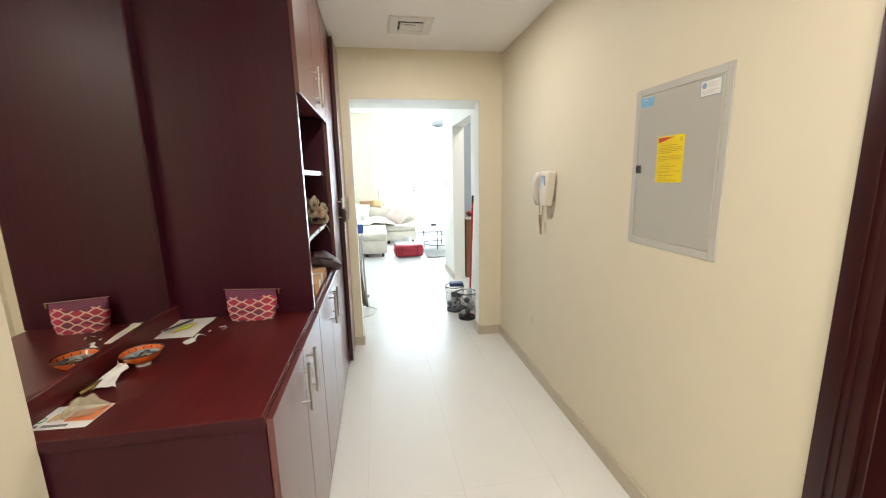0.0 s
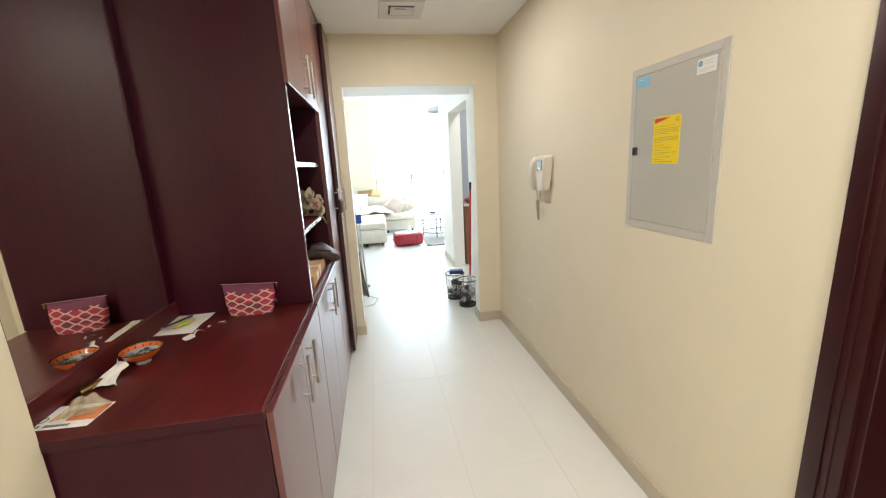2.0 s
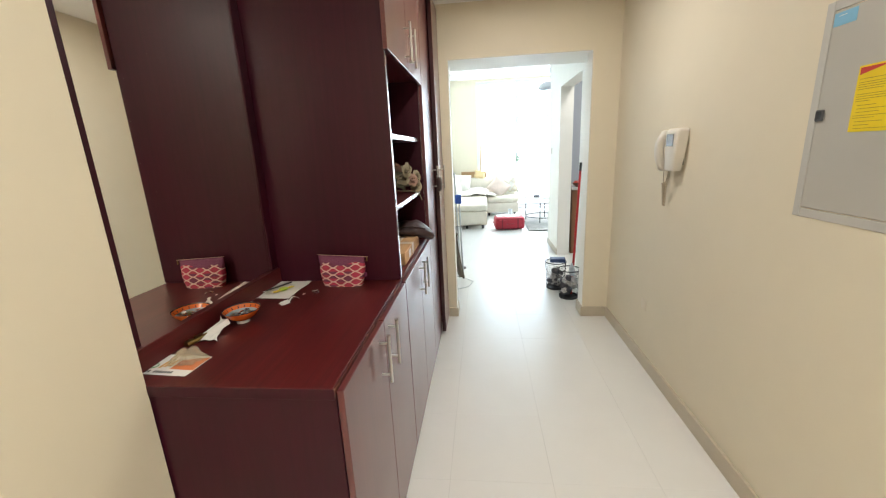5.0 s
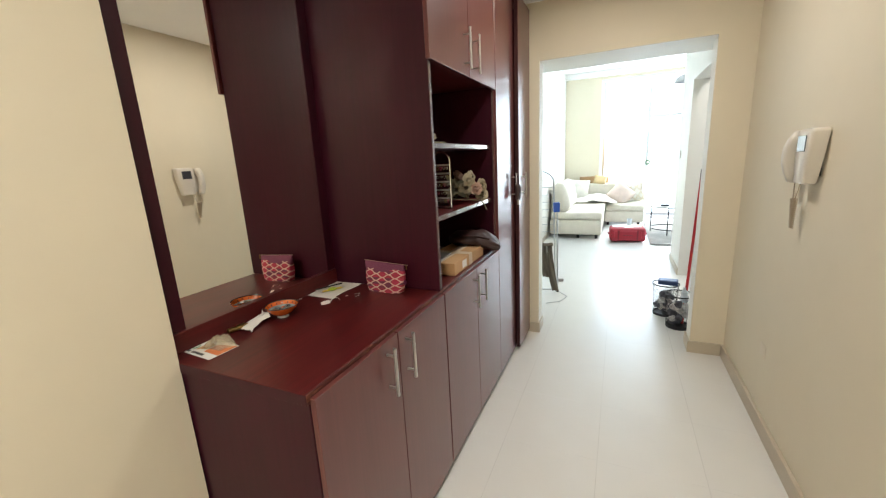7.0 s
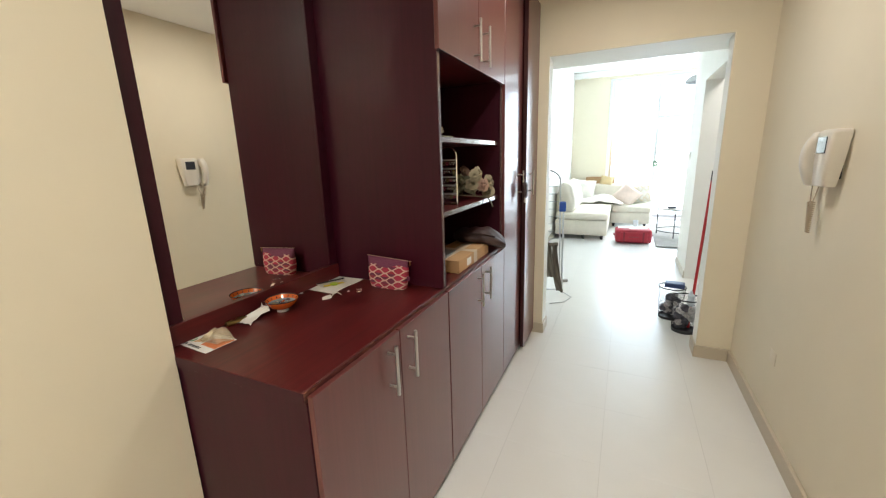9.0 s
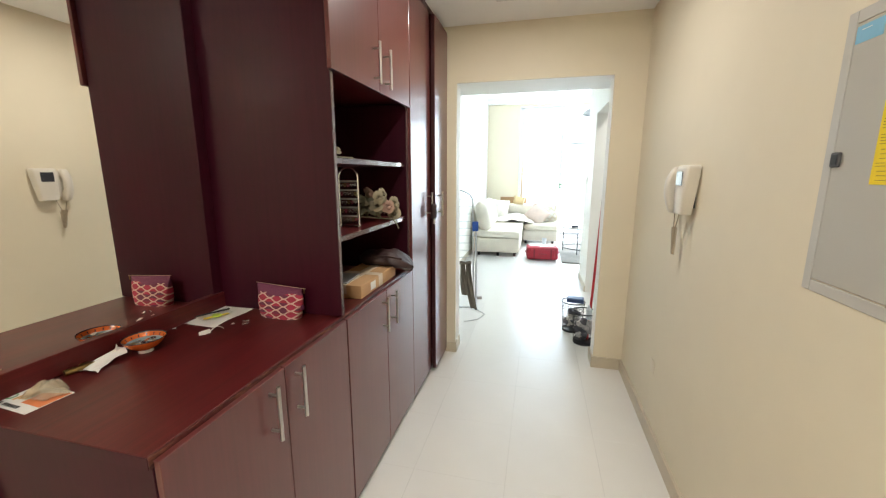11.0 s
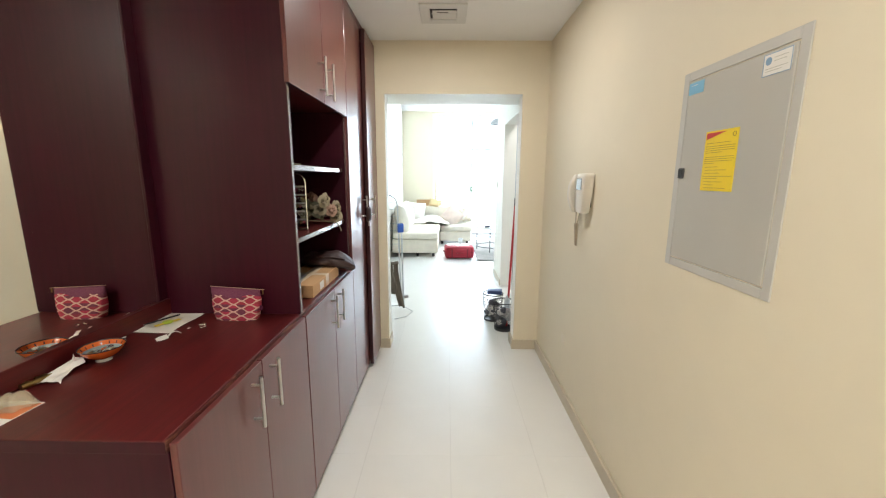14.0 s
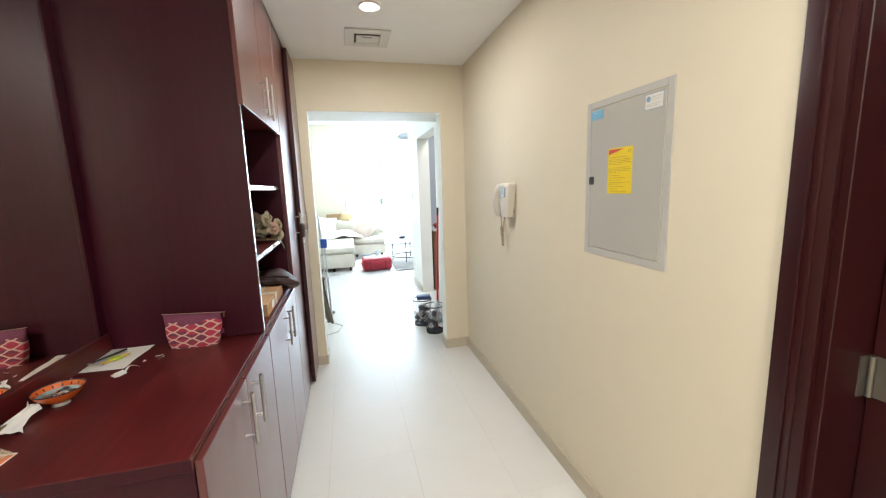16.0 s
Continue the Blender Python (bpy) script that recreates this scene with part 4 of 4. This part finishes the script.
BLOOMS = []
rng = random.Random(5)
for q in range(13):
    a, v = 2.4 * q, q / 12
    BLOOMS.append(((0.04 + 0.05 * v + 0.035 * math.cos(a), -0.085 + 0.2 * v, 0.125 - 0.075 * v + 0.034 * math.sin(a)), 0.021 + 0.012 * rng.random(), (0.5 + 0.7 * math.sin(a), 0.9 + 0.5 * math.cos(a), a)))
bouquet("dried_bouquet", pose(-0.44, 2.35, SH1), "bunch of dried cream and pink roses lying on the shelf", BLOOMS,
        [(-0.05, -0.1, 0.03), (0.02, -0.04, 0.02), (0.08, 0.0, 0.012), (0.116, 0.02, 0.006), (0.133, 0.03, -0.02), (0.14, 0.035, -0.045)], 16)
bouquet("dried_flower", pose(-0.40, 1.9, SH2), "small dried rose lying on the upper shelf",
        [((0.0, 0.0, 0.022), 0.03, (0.5, 0.4, 0)), ((-0.04, 0.03, 0.02), 0.026, (0.2, 0.2, 0))], [(-0.02, 0.0, 0.008), (0.0, 0.08, 0.006), (0.01, 0.16, 0.006)], 0)

f = thing("folder", pose(-0.55, 2.28, SH2, 0, 0, 4), "thin dark folder lying flat on the upper shelf", "folder")
part("cover", boxes(((-0.1, -0.24, 0.0), (0.13, 0.22, 0.006)), bevel=0.001), leather, f)


def carton():
    c = thing("cardboard_box", pose(-0.44, 2.21, TOPZ + 0.0005, 0, 0, 0), "flat brown cardboard box taped shut on the shelf", "cardboard box")
    w, l, h = 0.1, 0.22, 0.062
    part("carton", boxes(((-w, -l, 0), (w, l, h)), bevel=0.002), cardboard, c)
    part("tape", boxes(((-w - 0.0006, -0.02, 0.001), (w + 0.0006, 0.03, h + 0.0006))), tape, c, "pale shiny packing tape")
    part("tape", boxes(((-0.025, -l - 0.0006, 0.02), (0.025, l + 0.0006, h + 0.0004))), tape, c)
    part("address_label", boxes(((w + 0.0007, -0.12, 0.012), (w + 0.0012, -0.06, 0.05))), paper, c, "white address label")


carton()
mgz = thing("magazine", pose(-0.5, 2.07, TOPZ + 0.0635, 0, 0, 6), "grey magazine lying on the cardboard box", "magazine")
part("pages", boxes(((-0.09, -0.075, 0), (0.075, 0.1, 0.006)), bevel=0.001), plain("grey_magazine", (0.38, 0.38, 0.39), 0.45), mgz)
part("cover_bar", boxes(((-0.06, -0.05, 0.0061), (0.03, -0.02, 0.0065))), paper, mgz)

h = thing("leather_handbag", pose(-0.40, 2.42, TOPZ), "soft dark brown leather bag slumped over the shelf edge", "handbag")


def slump(u, v):
    a = 2 * math.pi * u
    x = 0.16 * (2 * v - 1)
    r_ = 0.05 * max(0.02, 1 - abs(2 * v - 1) ** 3.2) ** 0.6
    drop = 0.055 * max(0, v - 0.62) / 0.38
    n = 0.014 * noise.noise(Vector((x * 16, math.cos(a) * 1.6, math.sin(a) * 1.6)))
    return (x * 0.92 + 0.0, (r_ * 2.0 + n) * math.cos(a) + 0.06 * v, max(0.066 - 2.2 * drop, 0.066 - drop + 0.052 + (r_ * 0.95 + n) * math.sin(a) - 0.02))


part("pouch", sheet(bmesh.new(), slump, 36, 26), leather, h, smooth=70)
part("strap", tube(bmesh.new(), [(-0.1, -0.02, 0.1), (-0.04, -0.07, 0.125), (0.04, -0.06, 0.125), (0.1, 0.0, 0.1)], 0.006, 8), leather, h)

k = thing("key_pouch", pose(-0.27, 2.952, 1.13), "small black key pouch hanging from a cupboard handle", "key pouch")
part("loop", tube(bmesh.new(), [(0.0, 0.009 * math.cos(a), 0.175 + 0.028 * math.sin(a)) for a in (q * math.pi / 6 for q in range(12))], 0.0022, 6, True), leather, k)
bm = bmesh.new()
pillow(bm, (0.055, 0.11, 0.03), n=8, m=pose(0.012, 0.012, 0.085, 0, 0, 75))
part("pouch", bm, leather, k, smooth=70)
part("tassel", cylinder(bmesh.new(), (0.014, 0.012, 0.0), (0.012, 0.012, 0.04), 0.008, 0.004, segments=10), plain("pale_tassel", (0.5, 0.45, 0.4), 0.7), k)


# ---- beyond the opening ----
def drying_rack():
    r_ = thing("drying_rack", pose(-0.43, 4.42, 0, 0, 0, 14), "folded white wire clothes drying rack leaning by the wall", "drying rack")
    w, h = 0.22, 1.3

    def at(x, z, off=0.0):
        return (x, 0.1 * z + off, z)

    arch = [at(-w, 0.16)] + [at(-w, h - 0.12)] + [at(w * 0.93 * math.cos(a) - 0.0, h - 0.12 + 0.12 * math.sin(a)) for a in (math.pi * (1 - q / 12) for q in range(13))] + [at(w, 0.16)]
    part("outer_rail", tube(bmesh.new(), arch, 0.0085, 8), rack_steel, r_)
    for q in range(13):
        z = 0.26 + 0.078 * q
        part("wire", tube(bmesh.new(), [at(-w, z), at(w, z)], 0.0028, 6), rack_steel, r_)
    for s in (-1, 1):
        part("leg", tube(bmesh.new(), [(s * (w + 0.022), 0.075, 0.92), (s * (w + 0.024), 0.04, 0.4), (s * (w + 0.024), -0.02, 0.012)], 0.0095, 8), rack_steel, r_)
        part("rubber_foot", cylinder(bmesh.new(), (s * (w + 0.024), -0.02, 0.0), (s * (w + 0.024), -0.018, 0.03), 0.013), black, r_)
    part("foot_rail", tube(bmesh.new(), [(-w - 0.024, -0.018, 0.03), (w + 0.024, -0.018, 0.03)], 0.007, 8), rack_steel, r_)
    part("hinge_clip", boxes(((w - 0.02, 0.05, 0.86), (w + 0.045, 0.125, 0.96)), bevel=0.008, segments=2), blue_clip, r_, "bright blue plastic hinge clip")


drying_rack()

g = thing("trousers", pose(-0.3, 4.4, 0.03, 0, 0, 14), "dark taupe trousers hanging over the drying rack", "trousers")
for s in (-1, 1):
    part("leg", sheet(bmesh.new(), lambda u, v: (0.06 * (u - 0.5) * (1.0 + 0.2 * math.sin(5 * v)) + s * 0.03 + (0.05 + 0.02 * s) * (1 - v) ** 2, -0.03 + s * 0.012 + 0.012 * math.sin(7 * u + 4 * v), 0.0 + 0.5 * v + (0.16 if s < 0 else 0) * (1 - v)), 8, 16, 0.006), taupe_cloth, g, smooth=60)
part("waist", sheet(bmesh.new(), lambda u, v: (0.13 * (u - 0.5), -0.03 + 0.075 * v, 0.5 + 0.02 * math.sin(math.pi * v) + 0.004 * math.sin(9 * u)), 8, 6, 0.006), taupe_cloth, g, smooth=60)
p = thing("plug", pose(-0.205, 4.84, 0, 0, 0, 20), "small grey plug lying on the floor tiles", "plug")
part("plug_body", boxes(((-0.03, -0.022, 0), (0.03, 0.022, 0.035)), bevel=0.006, segments=2), plain("grey_plastic", (0.4, 0.38, 0.36), 0.5), p)
part("cable", tube(bmesh.new(), [(-0.03, 0, 0.01), (-0.09, -0.05, 0.004), (-0.12, -0.3, 0.004), (-0.05, -0.52, 0.004), (-0.15, -0.66, 0.004), (-0.3, -0.7, 0.004)], 0.004, 6), plain("grey_cable", (0.5, 0.5, 0.5), 0.5), p)


def mesh_bin(x, y, label, seed):
    b = thing("mesh_bin", pose(x, y, 0), label, "waste bin", "wire waste bins")
    r0, r1, h = 0.088, 0.105, 0.285
    part("rim", tube(bmesh.new(), [(r1 * math.cos(a), r1 * math.sin(a), h) for a in (2 * math.pi * q / 32 for q in range(32))], 0.005, 8, True), wire_black, b)
    part("base", lathe(bmesh.new(), [(0.0005, 0.004), (r0 - 0.002, 0.004), (r0 + 0.001, 0.0), (r0 + 0.002, 0.022), (r0 - 0.001, 0.022), (r0 - 0.004, 0.007), (0.0005, 0.007)], 32), wire_black, b)
    bm = bmesh.new()
    for q in range(56):
        a = 2 * math.pi * q / 56
        for s in (-1, 1):
            tube(bm, [((r0 + (r1 - r0) * v) * math.cos(a + s * 0.5 * v), (r0 + (r1 - r0) * v) * math.sin(a + s * 0.5 * v), 0.018 + (h - 0.02) * v) for v in (0, 0.5, 1)], 0.00042, 3)
    part("wire_mesh", bm, wire_black, b)
    tagged(b.children[-1], kind="stuff")
    rng = random.Random(seed)
    for q in range(15):
        a, rr = 6.28 * rng.random(), 0.058 * rng.random() ** 0.5
        z = 0.035 + 0.012 * q
        o = thing("waste_paper", pose(x + rr * math.cos(a), y + rr * math.sin(a), z), "crumpled rubbish in the wire bin", "rubbish", "rubbish in the bins")
        bm = bmesh.new()
        bmesh.ops.create_icosphere(bm, subdivisions=2, radius=0.026 + 0.008 * rng.random())
        for v in bm.verts:
            v.co *= 1 + 0.5 * noise.noise(v.co * 45 + Vector((q, seed, 0)))
        part("crumple", bm, rng.choice((rubbish_white, rubbish_white, rubbish_white, rubbish_dark, rubbish_dark)), o, smooth=25)


mesh_bin(0.868, 3.852, "black wire mesh waste bin full of rubbish", 3)
mesh_bin(0.79, 4.12, "black wire mesh waste bin with a navy box on top", 8)
n = thing("navy_box", pose(0.805, 4.10, 0.29, 0, 0, -8), "small navy blue box lying on a waste bin", "box")
part("carton", boxes(((-0.075, -0.05, 0), (0.075, 0.055, 0.035)), bevel=0.004, segments=2), navy, n)
part("lid_panel", boxes(((-0.06, -0.035, 0.0352), (0.06, 0.04, 0.038)), bevel=0.001), plain("blue_card", (0.06, 0.12, 0.28), 0.4), n)
w = thing("plastic_bottle", pose(0.905, 3.9, 0.2), "clear crumpled plastic bottle in the waste bin", "bottle")
part("bottle_body", lathe(bmesh.new(), [(0.0005, 0), (0.026, 0.002), (0.028, 0.03), (0.024, 0.06), (0.027, 0.09), (0.012, 0.115), (0.011, 0.13), (0.0005, 0.13)], 20), plain("pale_plastic", (0.6, 0.66, 0.7), 0.2), w)

mop = thing("broom_handle", Matrix.Translation((0.906, 3.9, 0.012)), "thin red metal broom handle standing in a waste bin", "broom handle")
part("pole", tube(bmesh.new(), [(0.0, 0.0, 0.0), (0.042, 0.0, 1.2)], 0.0105, 12), mop_red, mop)
part("pole_end", tube(bmesh.new(), [(0.042, 0.0, 1.2005), (0.0445, 0.0, 1.275)], 0.0115, 12), black, mop, "black plastic end cap")

sw = thing("light_switch", pose(PASS, 5.97, 1.335), "white double light switch on the passage wall", "light switch")
part("plate", boxes(((-0.009, -0.045, 0), (0, 0.045, 0.088)), bevel=0.003), white_plastic, sw)
for s in (-0.02, 0.02):
    part("rocker", boxes(((-0.013, s - 0.014, 0.025), (-0.0092, s + 0.014, 0.063)), bevel=0.002), white_plastic, sw)

ku = thing("kitchen_unit", pose(1.24, 5.48, 0), "brown wooden kitchen base unit with a pale worktop", "kitchen unit")
part("body", boxes(((0, 0.0, 0.0), (1.8, 0.56, 0.865)), bevel=0.002), brown_unit, ku)
part("worktop", boxes(((-0.015, -0.015, 0.867), (1.8, 0.57, 0.9)), bevel=0.004), white_glaze, ku)
fr = thing("fruit_bowl", pose(1.34, 5.58, 0.901), "small dark bowl of red fruit on the kitchen worktop", "fruit bowl")
part("dish", lathe(bmesh.new(), [(0.0005, 0.004), (0.04, 0.0), (0.075, 0.03), (0.085, 0.055), (0.08, 0.055), (0.07, 0.033), (0.035, 0.008), (0.0005, 0.008)], 28), plain("brown_dish", (0.12, 0.05, 0.03), 0.4), fr)
for q in range(4):
    a = 1.6 * q
    bm = bmesh.new()
    bmesh.ops.create_uvsphere(bm, u_segments=16, v_segments=10, radius=0.034, matrix=Matrix.Translation((0.036 * math.cos(a), 0.036 * math.sin(a), 0.052)) @ Matrix.Diagonal((1, 1, 0.88, 1)))
    tagged(part("apple", bm, plain("red_fruit", (0.45, 0.05, 0.03), 0.3), fr), "")
sl = thing("slipper", pose(1.12, 6.28, 0, 0, 0, 100), "dark slipper lying on the living room floor", "slipper")
bm = bmesh.new()
lathe(bm, [(0.0005, 0.0), (0.045, 0.0), (0.05, 0.02), (0.045, 0.05), (0.02, 0.065), (0.0005, 0.067)], 24)
bmesh.ops.scale(bm, vec=(2.2, 0.95, 1), verts=bm.verts)
part("upper", bm, black, sl)


def sofa():
    s = thing("corner_sofa", pose(0, 0, 0), "cream fabric corner sofa with a long chaise", "sofa")
    part("chaise_base", boxes(((-0.72, 7.34, 0.07), (0.13, 9.66, 0.33)), bevel=0.025, segments=3), sofa_cloth, s)
    part("chaise_seat", boxes(((-0.71, 7.325, 0.335), (0.145, 9.3, 0.46)), bevel=0.045, segments=4), sofa_cloth, s)
    part("seat_base", boxes(((0.135, 8.78, 0.07), (0.84, 9.66, 0.29)), bevel=0.025, segments=3), sofa_cloth, s)
    part("seat_cushion", boxes(((0.15, 8.76, 0.295), (0.85, 9.4, 0.42)), bevel=0.045, segments=4), sofa_cloth, s)
    for y, a in ((7.72, 14), (8.42, 12)):
        bm = pillow(bmesh.new(), (0.66, 0.56, 0.24), 1.15, 14, pose(-0.545, y, 0.7, 0, 0, 90) @ pose(0, 0, 0, -a))
        part("back_cushion", bm, sofa_cloth, s, smooth=70)
    part("backrest", boxes(((-0.4, 9.42, 0.3), (0.84, 9.66, 0.8)), bevel=0.06, segments=4), sofa_cloth, s)
    part("backrest", boxes(((-0.755, 7.6, 0.3), (-0.64, 9.66, 0.78)), bevel=0.04, segments=4), sofa_cloth, s)
    for x, y in ((-0.6, 7.42), (0.05, 7.42), (-0.25, 7.42), (0.2, 8.86), (0.76, 8.86), (0.76, 9.58), (-0.6, 9.58)):
        part("foot", cylinder(bmesh.new(), (x, y, 0.0), (x, y, 0.075), 0.022, 0.028), black, s)


sofa()


def cushion(x, y, z, size, m, mat, label, diamonds=False):
    c = thing("cushion", pose(x, y, z), label, "cushion")
    body = part("cover", pillow(bmesh.new(), size, 1.0, 14, m), mat, c, smooth=70)
    if diamonds:
        for i in (-1, 0, 1):
            for j in (-0.5, 0.5):
                w_, d_ = size[0] * 0.13, size[1] * 0.2
                cx, cz = i * size[0] * 0.28, j * size[1] * 0.5
                loop = [(cx + w_ * a, -size[2] * 0.5 * 0.93, cz + d_ * b_) for a, b_ in ((1, 0), (0, 1), (-1, 0), (0, -1))]
                part("diamond", tube(bmesh.new(), [m @ Vector(q) for q in loop], 0.008, 5, True), cushion_gold, body, "golden printed diamond outline")


cushion(0.42, 9.13, 0.6, (0.42, 0.4, 0.15), pose(0, 0, 0, -28, 38, -12), cushion_pink, "dusty pink square cushion on the sofa")
cushion(0.66, 9.28, 0.61, (0.42, 0.38, 0.15), pose(0, 0, 0, -20, -8, 6), cushion_white, "white cushion with gold diamonds on the sofa", True)
cushion(0.0, 9.5, 0.87, (0.26, 0.2, 0.1), pose(0, 0, 0, -30, 12, 0), cushion_gold, "mustard yellow cushion on the sofa back")
cushion(-0.45, 9.28, 0.68, (0.5, 0.46, 0.2), pose(0, 0, 0, -18, 6, 10), cushion_white, "plain white cushion on the sofa")

th = thing("throw", pose(-0.1, 9.0, 0.46), "rumpled cream throw lying across the sofa", "throw")
part("cloth", sheet(bmesh.new(), lambda u, v: (0.85 * (u - 0.5) + 0.03 * math.sin(8 * v), 0.72 * (v - 0.5), 0.015 + 0.09 * (0.5 + 0.5 * noise.noise(Vector((4 * u, 3 * v, 0.4)))) * math.sin(math.pi * u) + 0.06 * v * v), 30, 22, 0.012), throw_cloth, th, smooth=70)
wb = thing("wooden_board", pose(-0.14, LIV_FAR - 0.06, 0.0), "plain wooden board standing behind the sofa", "board")
part("panel", boxes(((-0.3, 0.0, 0.0), (0.3, 0.025, 0.94)), bevel=0.004), plain("oak_board", (0.42, 0.25, 0.12), 0.5), wb)


def suitcase():
    s = thing("suitcase", pose(0.53, 7.3, 0, 0, 0, 4), "red soft fabric suitcase lying closed on the floor", "suitcase")
    part("shell", boxes(((-0.265, -0.15, 0.015), (0.265, 0.2, 0.235)), bevel=0.045, segments=4), case_red, s)
    part("front_pocket", boxes(((-0.2, -0.168, 0.045), (0.2, -0.14, 0.195)), bevel=0.014, segments=3), case_red, s)
    for z in (0.06, 0.19):
        part("piping", tube(bmesh.new(), [(-0.235, -0.152, z), (0.235, -0.152, z)], 0.006, 6), case_dark, s)
    for x in (-0.14, 0.14):
        part("strap", boxes(((x - 0.014, -0.1695, 0.03), (x + 0.014, -0.166, 0.2)), bevel=0.001), case_dark, s)
    part("zip", tube(bmesh.new(), [(-0.25, -0.147, 0.125), (0.25, -0.147, 0.125)], 0.005, 6), case_dark, s, "dark red zip")
    part("top_handle", tube(bmesh.new(), [(-0.07, -0.168, 0.12), (-0.05, -0.182, 0.125), (0.05, -0.182, 0.125), (0.07, -0.168, 0.12)], 0.007, 8), case_dark, s)
    for x in (-0.267, 0.267):
        part("side_handle", tube(bmesh.new(), [(x, -0.05, 0.12), (x * 1.07, -0.03, 0.13), (x * 1.07, 0.07, 0.13), (x, 0.09, 0.12)], 0.01, 8), case_dark, s)
    for x in (-0.2, 0.2):
        part("wheel", cylinder(bmesh.new(), (x - 0.02, 0.0, 0.02), (x + 0.02, 0.0, 0.02), 0.02), black, s)


suitcase()
for x, y, a, mat, label in ((0.42, 7.36, 8, paper, "white sheet of paper on the red suitcase"), (0.64, 7.42, -14, plain("peach_paper", (0.72, 0.45, 0.32), 0.7), "peach coloured folder on the red suitcase"), (0.58, 7.34, 20, paper, "loose white papers on the red suitcase")):
    o = thing("loose_paper", pose(x, y, 0.2355 + 0.0015 * (a % 5), 0, 0, a), label, "paper", "papers on the suitcase")
    part("sheet", sheet(bmesh.new(), lambda u, v: (0.24 * (u - 0.5), 0.17 * (v - 0.5), 0.001 + 0.012 * u * v), 6, 4, 0.001), mat, o)
cup = thing("plastic_cup", pose(0.56, 7.42, 0.25), "translucent white plastic cup on the suitcase", "cup")
part("cup_wall", lathe(bmesh.new(), [(0.0005, 0), (0.032, 0), (0.042, 0.1), (0.04, 0.1), (0.03, 0.004), (0.0005, 0.004)], 24), plain("cup_plastic", (0.75, 0.78, 0.8), 0.3), cup)

rug = thing("rug", pose(0.86, 7.03, 0), "grey patterned low-pile rug on the tiled floor", "rug")
part("rug_surface", sheet(bmesh.new(), lambda u, v: (1.9 * u, 2.2 * v, 0.012 + 0.0015 * noise.noise(Vector((60 * u, 60 * v, 0)))), 60, 60, -0.01), rug_cloth, rug, smooth=60)


def coffee_table():
    t_ = thing("coffee_table", pose(1.24, 8.02, 0.012), "round coffee table with black metal legs", "coffee table")
    part("tabletop", lathe(bmesh.new(), [(0.0005, 0.47), (0.36, 0.47), (0.37, 0.478), (0.37, 0.492), (0.365, 0.498), (0.0005, 0.498)], 48), white_glaze, t_)
    part("lower_ring", tube(bmesh.new(), [(0.33 * math.cos(a), 0.33 * math.sin(a), 0.1) for a in (2 * math.pi * q / 40 for q in range(40))], 0.008, 6, True), wire_black, t_)
    for q in range(4):
        a = math.pi / 4 + q * math.pi / 2 + 0.5
        part("leg", tube(bmesh.new(), [(0.33 * math.cos(a), 0.33 * math.sin(a), 0.0), (0.33 * math.cos(a), 0.33 * math.sin(a), 0.47)], 0.009, 8), wire_black, t_)


coffee_table()
cl = thing("folded_cloth", pose(1.1, 7.84, 0.511), "small dark folded cloth on the coffee table", "cloth")
part("fold", boxes(((-0.06, -0.04, 0), (0.06, 0.04, 0.03)), bevel=0.01, segments=3), rubbish_dark, cl)

pl = thing("pendant_lamp", pose(1.32, 7.9, 2.47), "grey domed pendant lamp hanging from the ceiling", "pendant lamp")
part("shade", lathe(bmesh.new(), [(0.215, 0.0), (0.22, 0.004), (0.2, 0.06), (0.14, 0.105), (0.05, 0.128), (0.02, 0.13), (0.02, 0.126), (0.05, 0.123), (0.137, 0.1), (0.196, 0.056), (0.212, 0.004)], 40), lamp_white, pl)
part("rod", cylinder(bmesh.new(), (0, 0, 0.128), (0, 0, LIV_CEIL - 2.47), 0.007), steel, pl)
part("canopy", cylinder(bmesh.new(), (0, 0, LIV_CEIL - 2.5), (0, 0, LIV_CEIL - 2.47), 0.05, segments=24), steel, pl)

orn = thing("door_ornament", pose(0.905, LIV_FAR - 0.004, 1.14), "round green and white ornament hung on the balcony door", "ornament")
part("wreath", tube(bmesh.new(), [(0.0 + 0.04 * math.cos(a), 0.015, 0.06 + 0.04 * math.sin(a)) for a in (2 * math.pi * q / 20 for q in range(20))], 0.018, 8, True), plain("ornament_green", (0.25, 0.36, 0.24), 0.6, vary=0.3), orn)
part("cord", tube(bmesh.new(), [(0, 0.03, 0.12), (0, 0.042, 0.2)], 0.003, 6), white_plastic, orn)


# ---- floor tiles ----
def floor_tiles():
    pitch, along, across = 0.455, 0.002, 0.0004
    ground_floor = bpy.data.objects["floor"]
    mesh = mesh_of("floor_tile", boxes(((along / 2, across / 2, -0.005), (pitch - along / 2, pitch - across / 2, 0.0)), bevel=0.0003), tile)
    for i in range(-4, 7):
        for j in range(-12, 14):
            x, y = 0.33 + pitch * i, 3.88 + pitch * j
            if y > LIV_FAR or y < BACK - pitch or (y < 3.2 and x > 1.0) or (x > 1.0 and y < 3.7):
                continue
            ob = new("floor_tile", mesh)
            ob.location = (x, y, 0)
            ob.parent = ground_floor


floor_tiles()
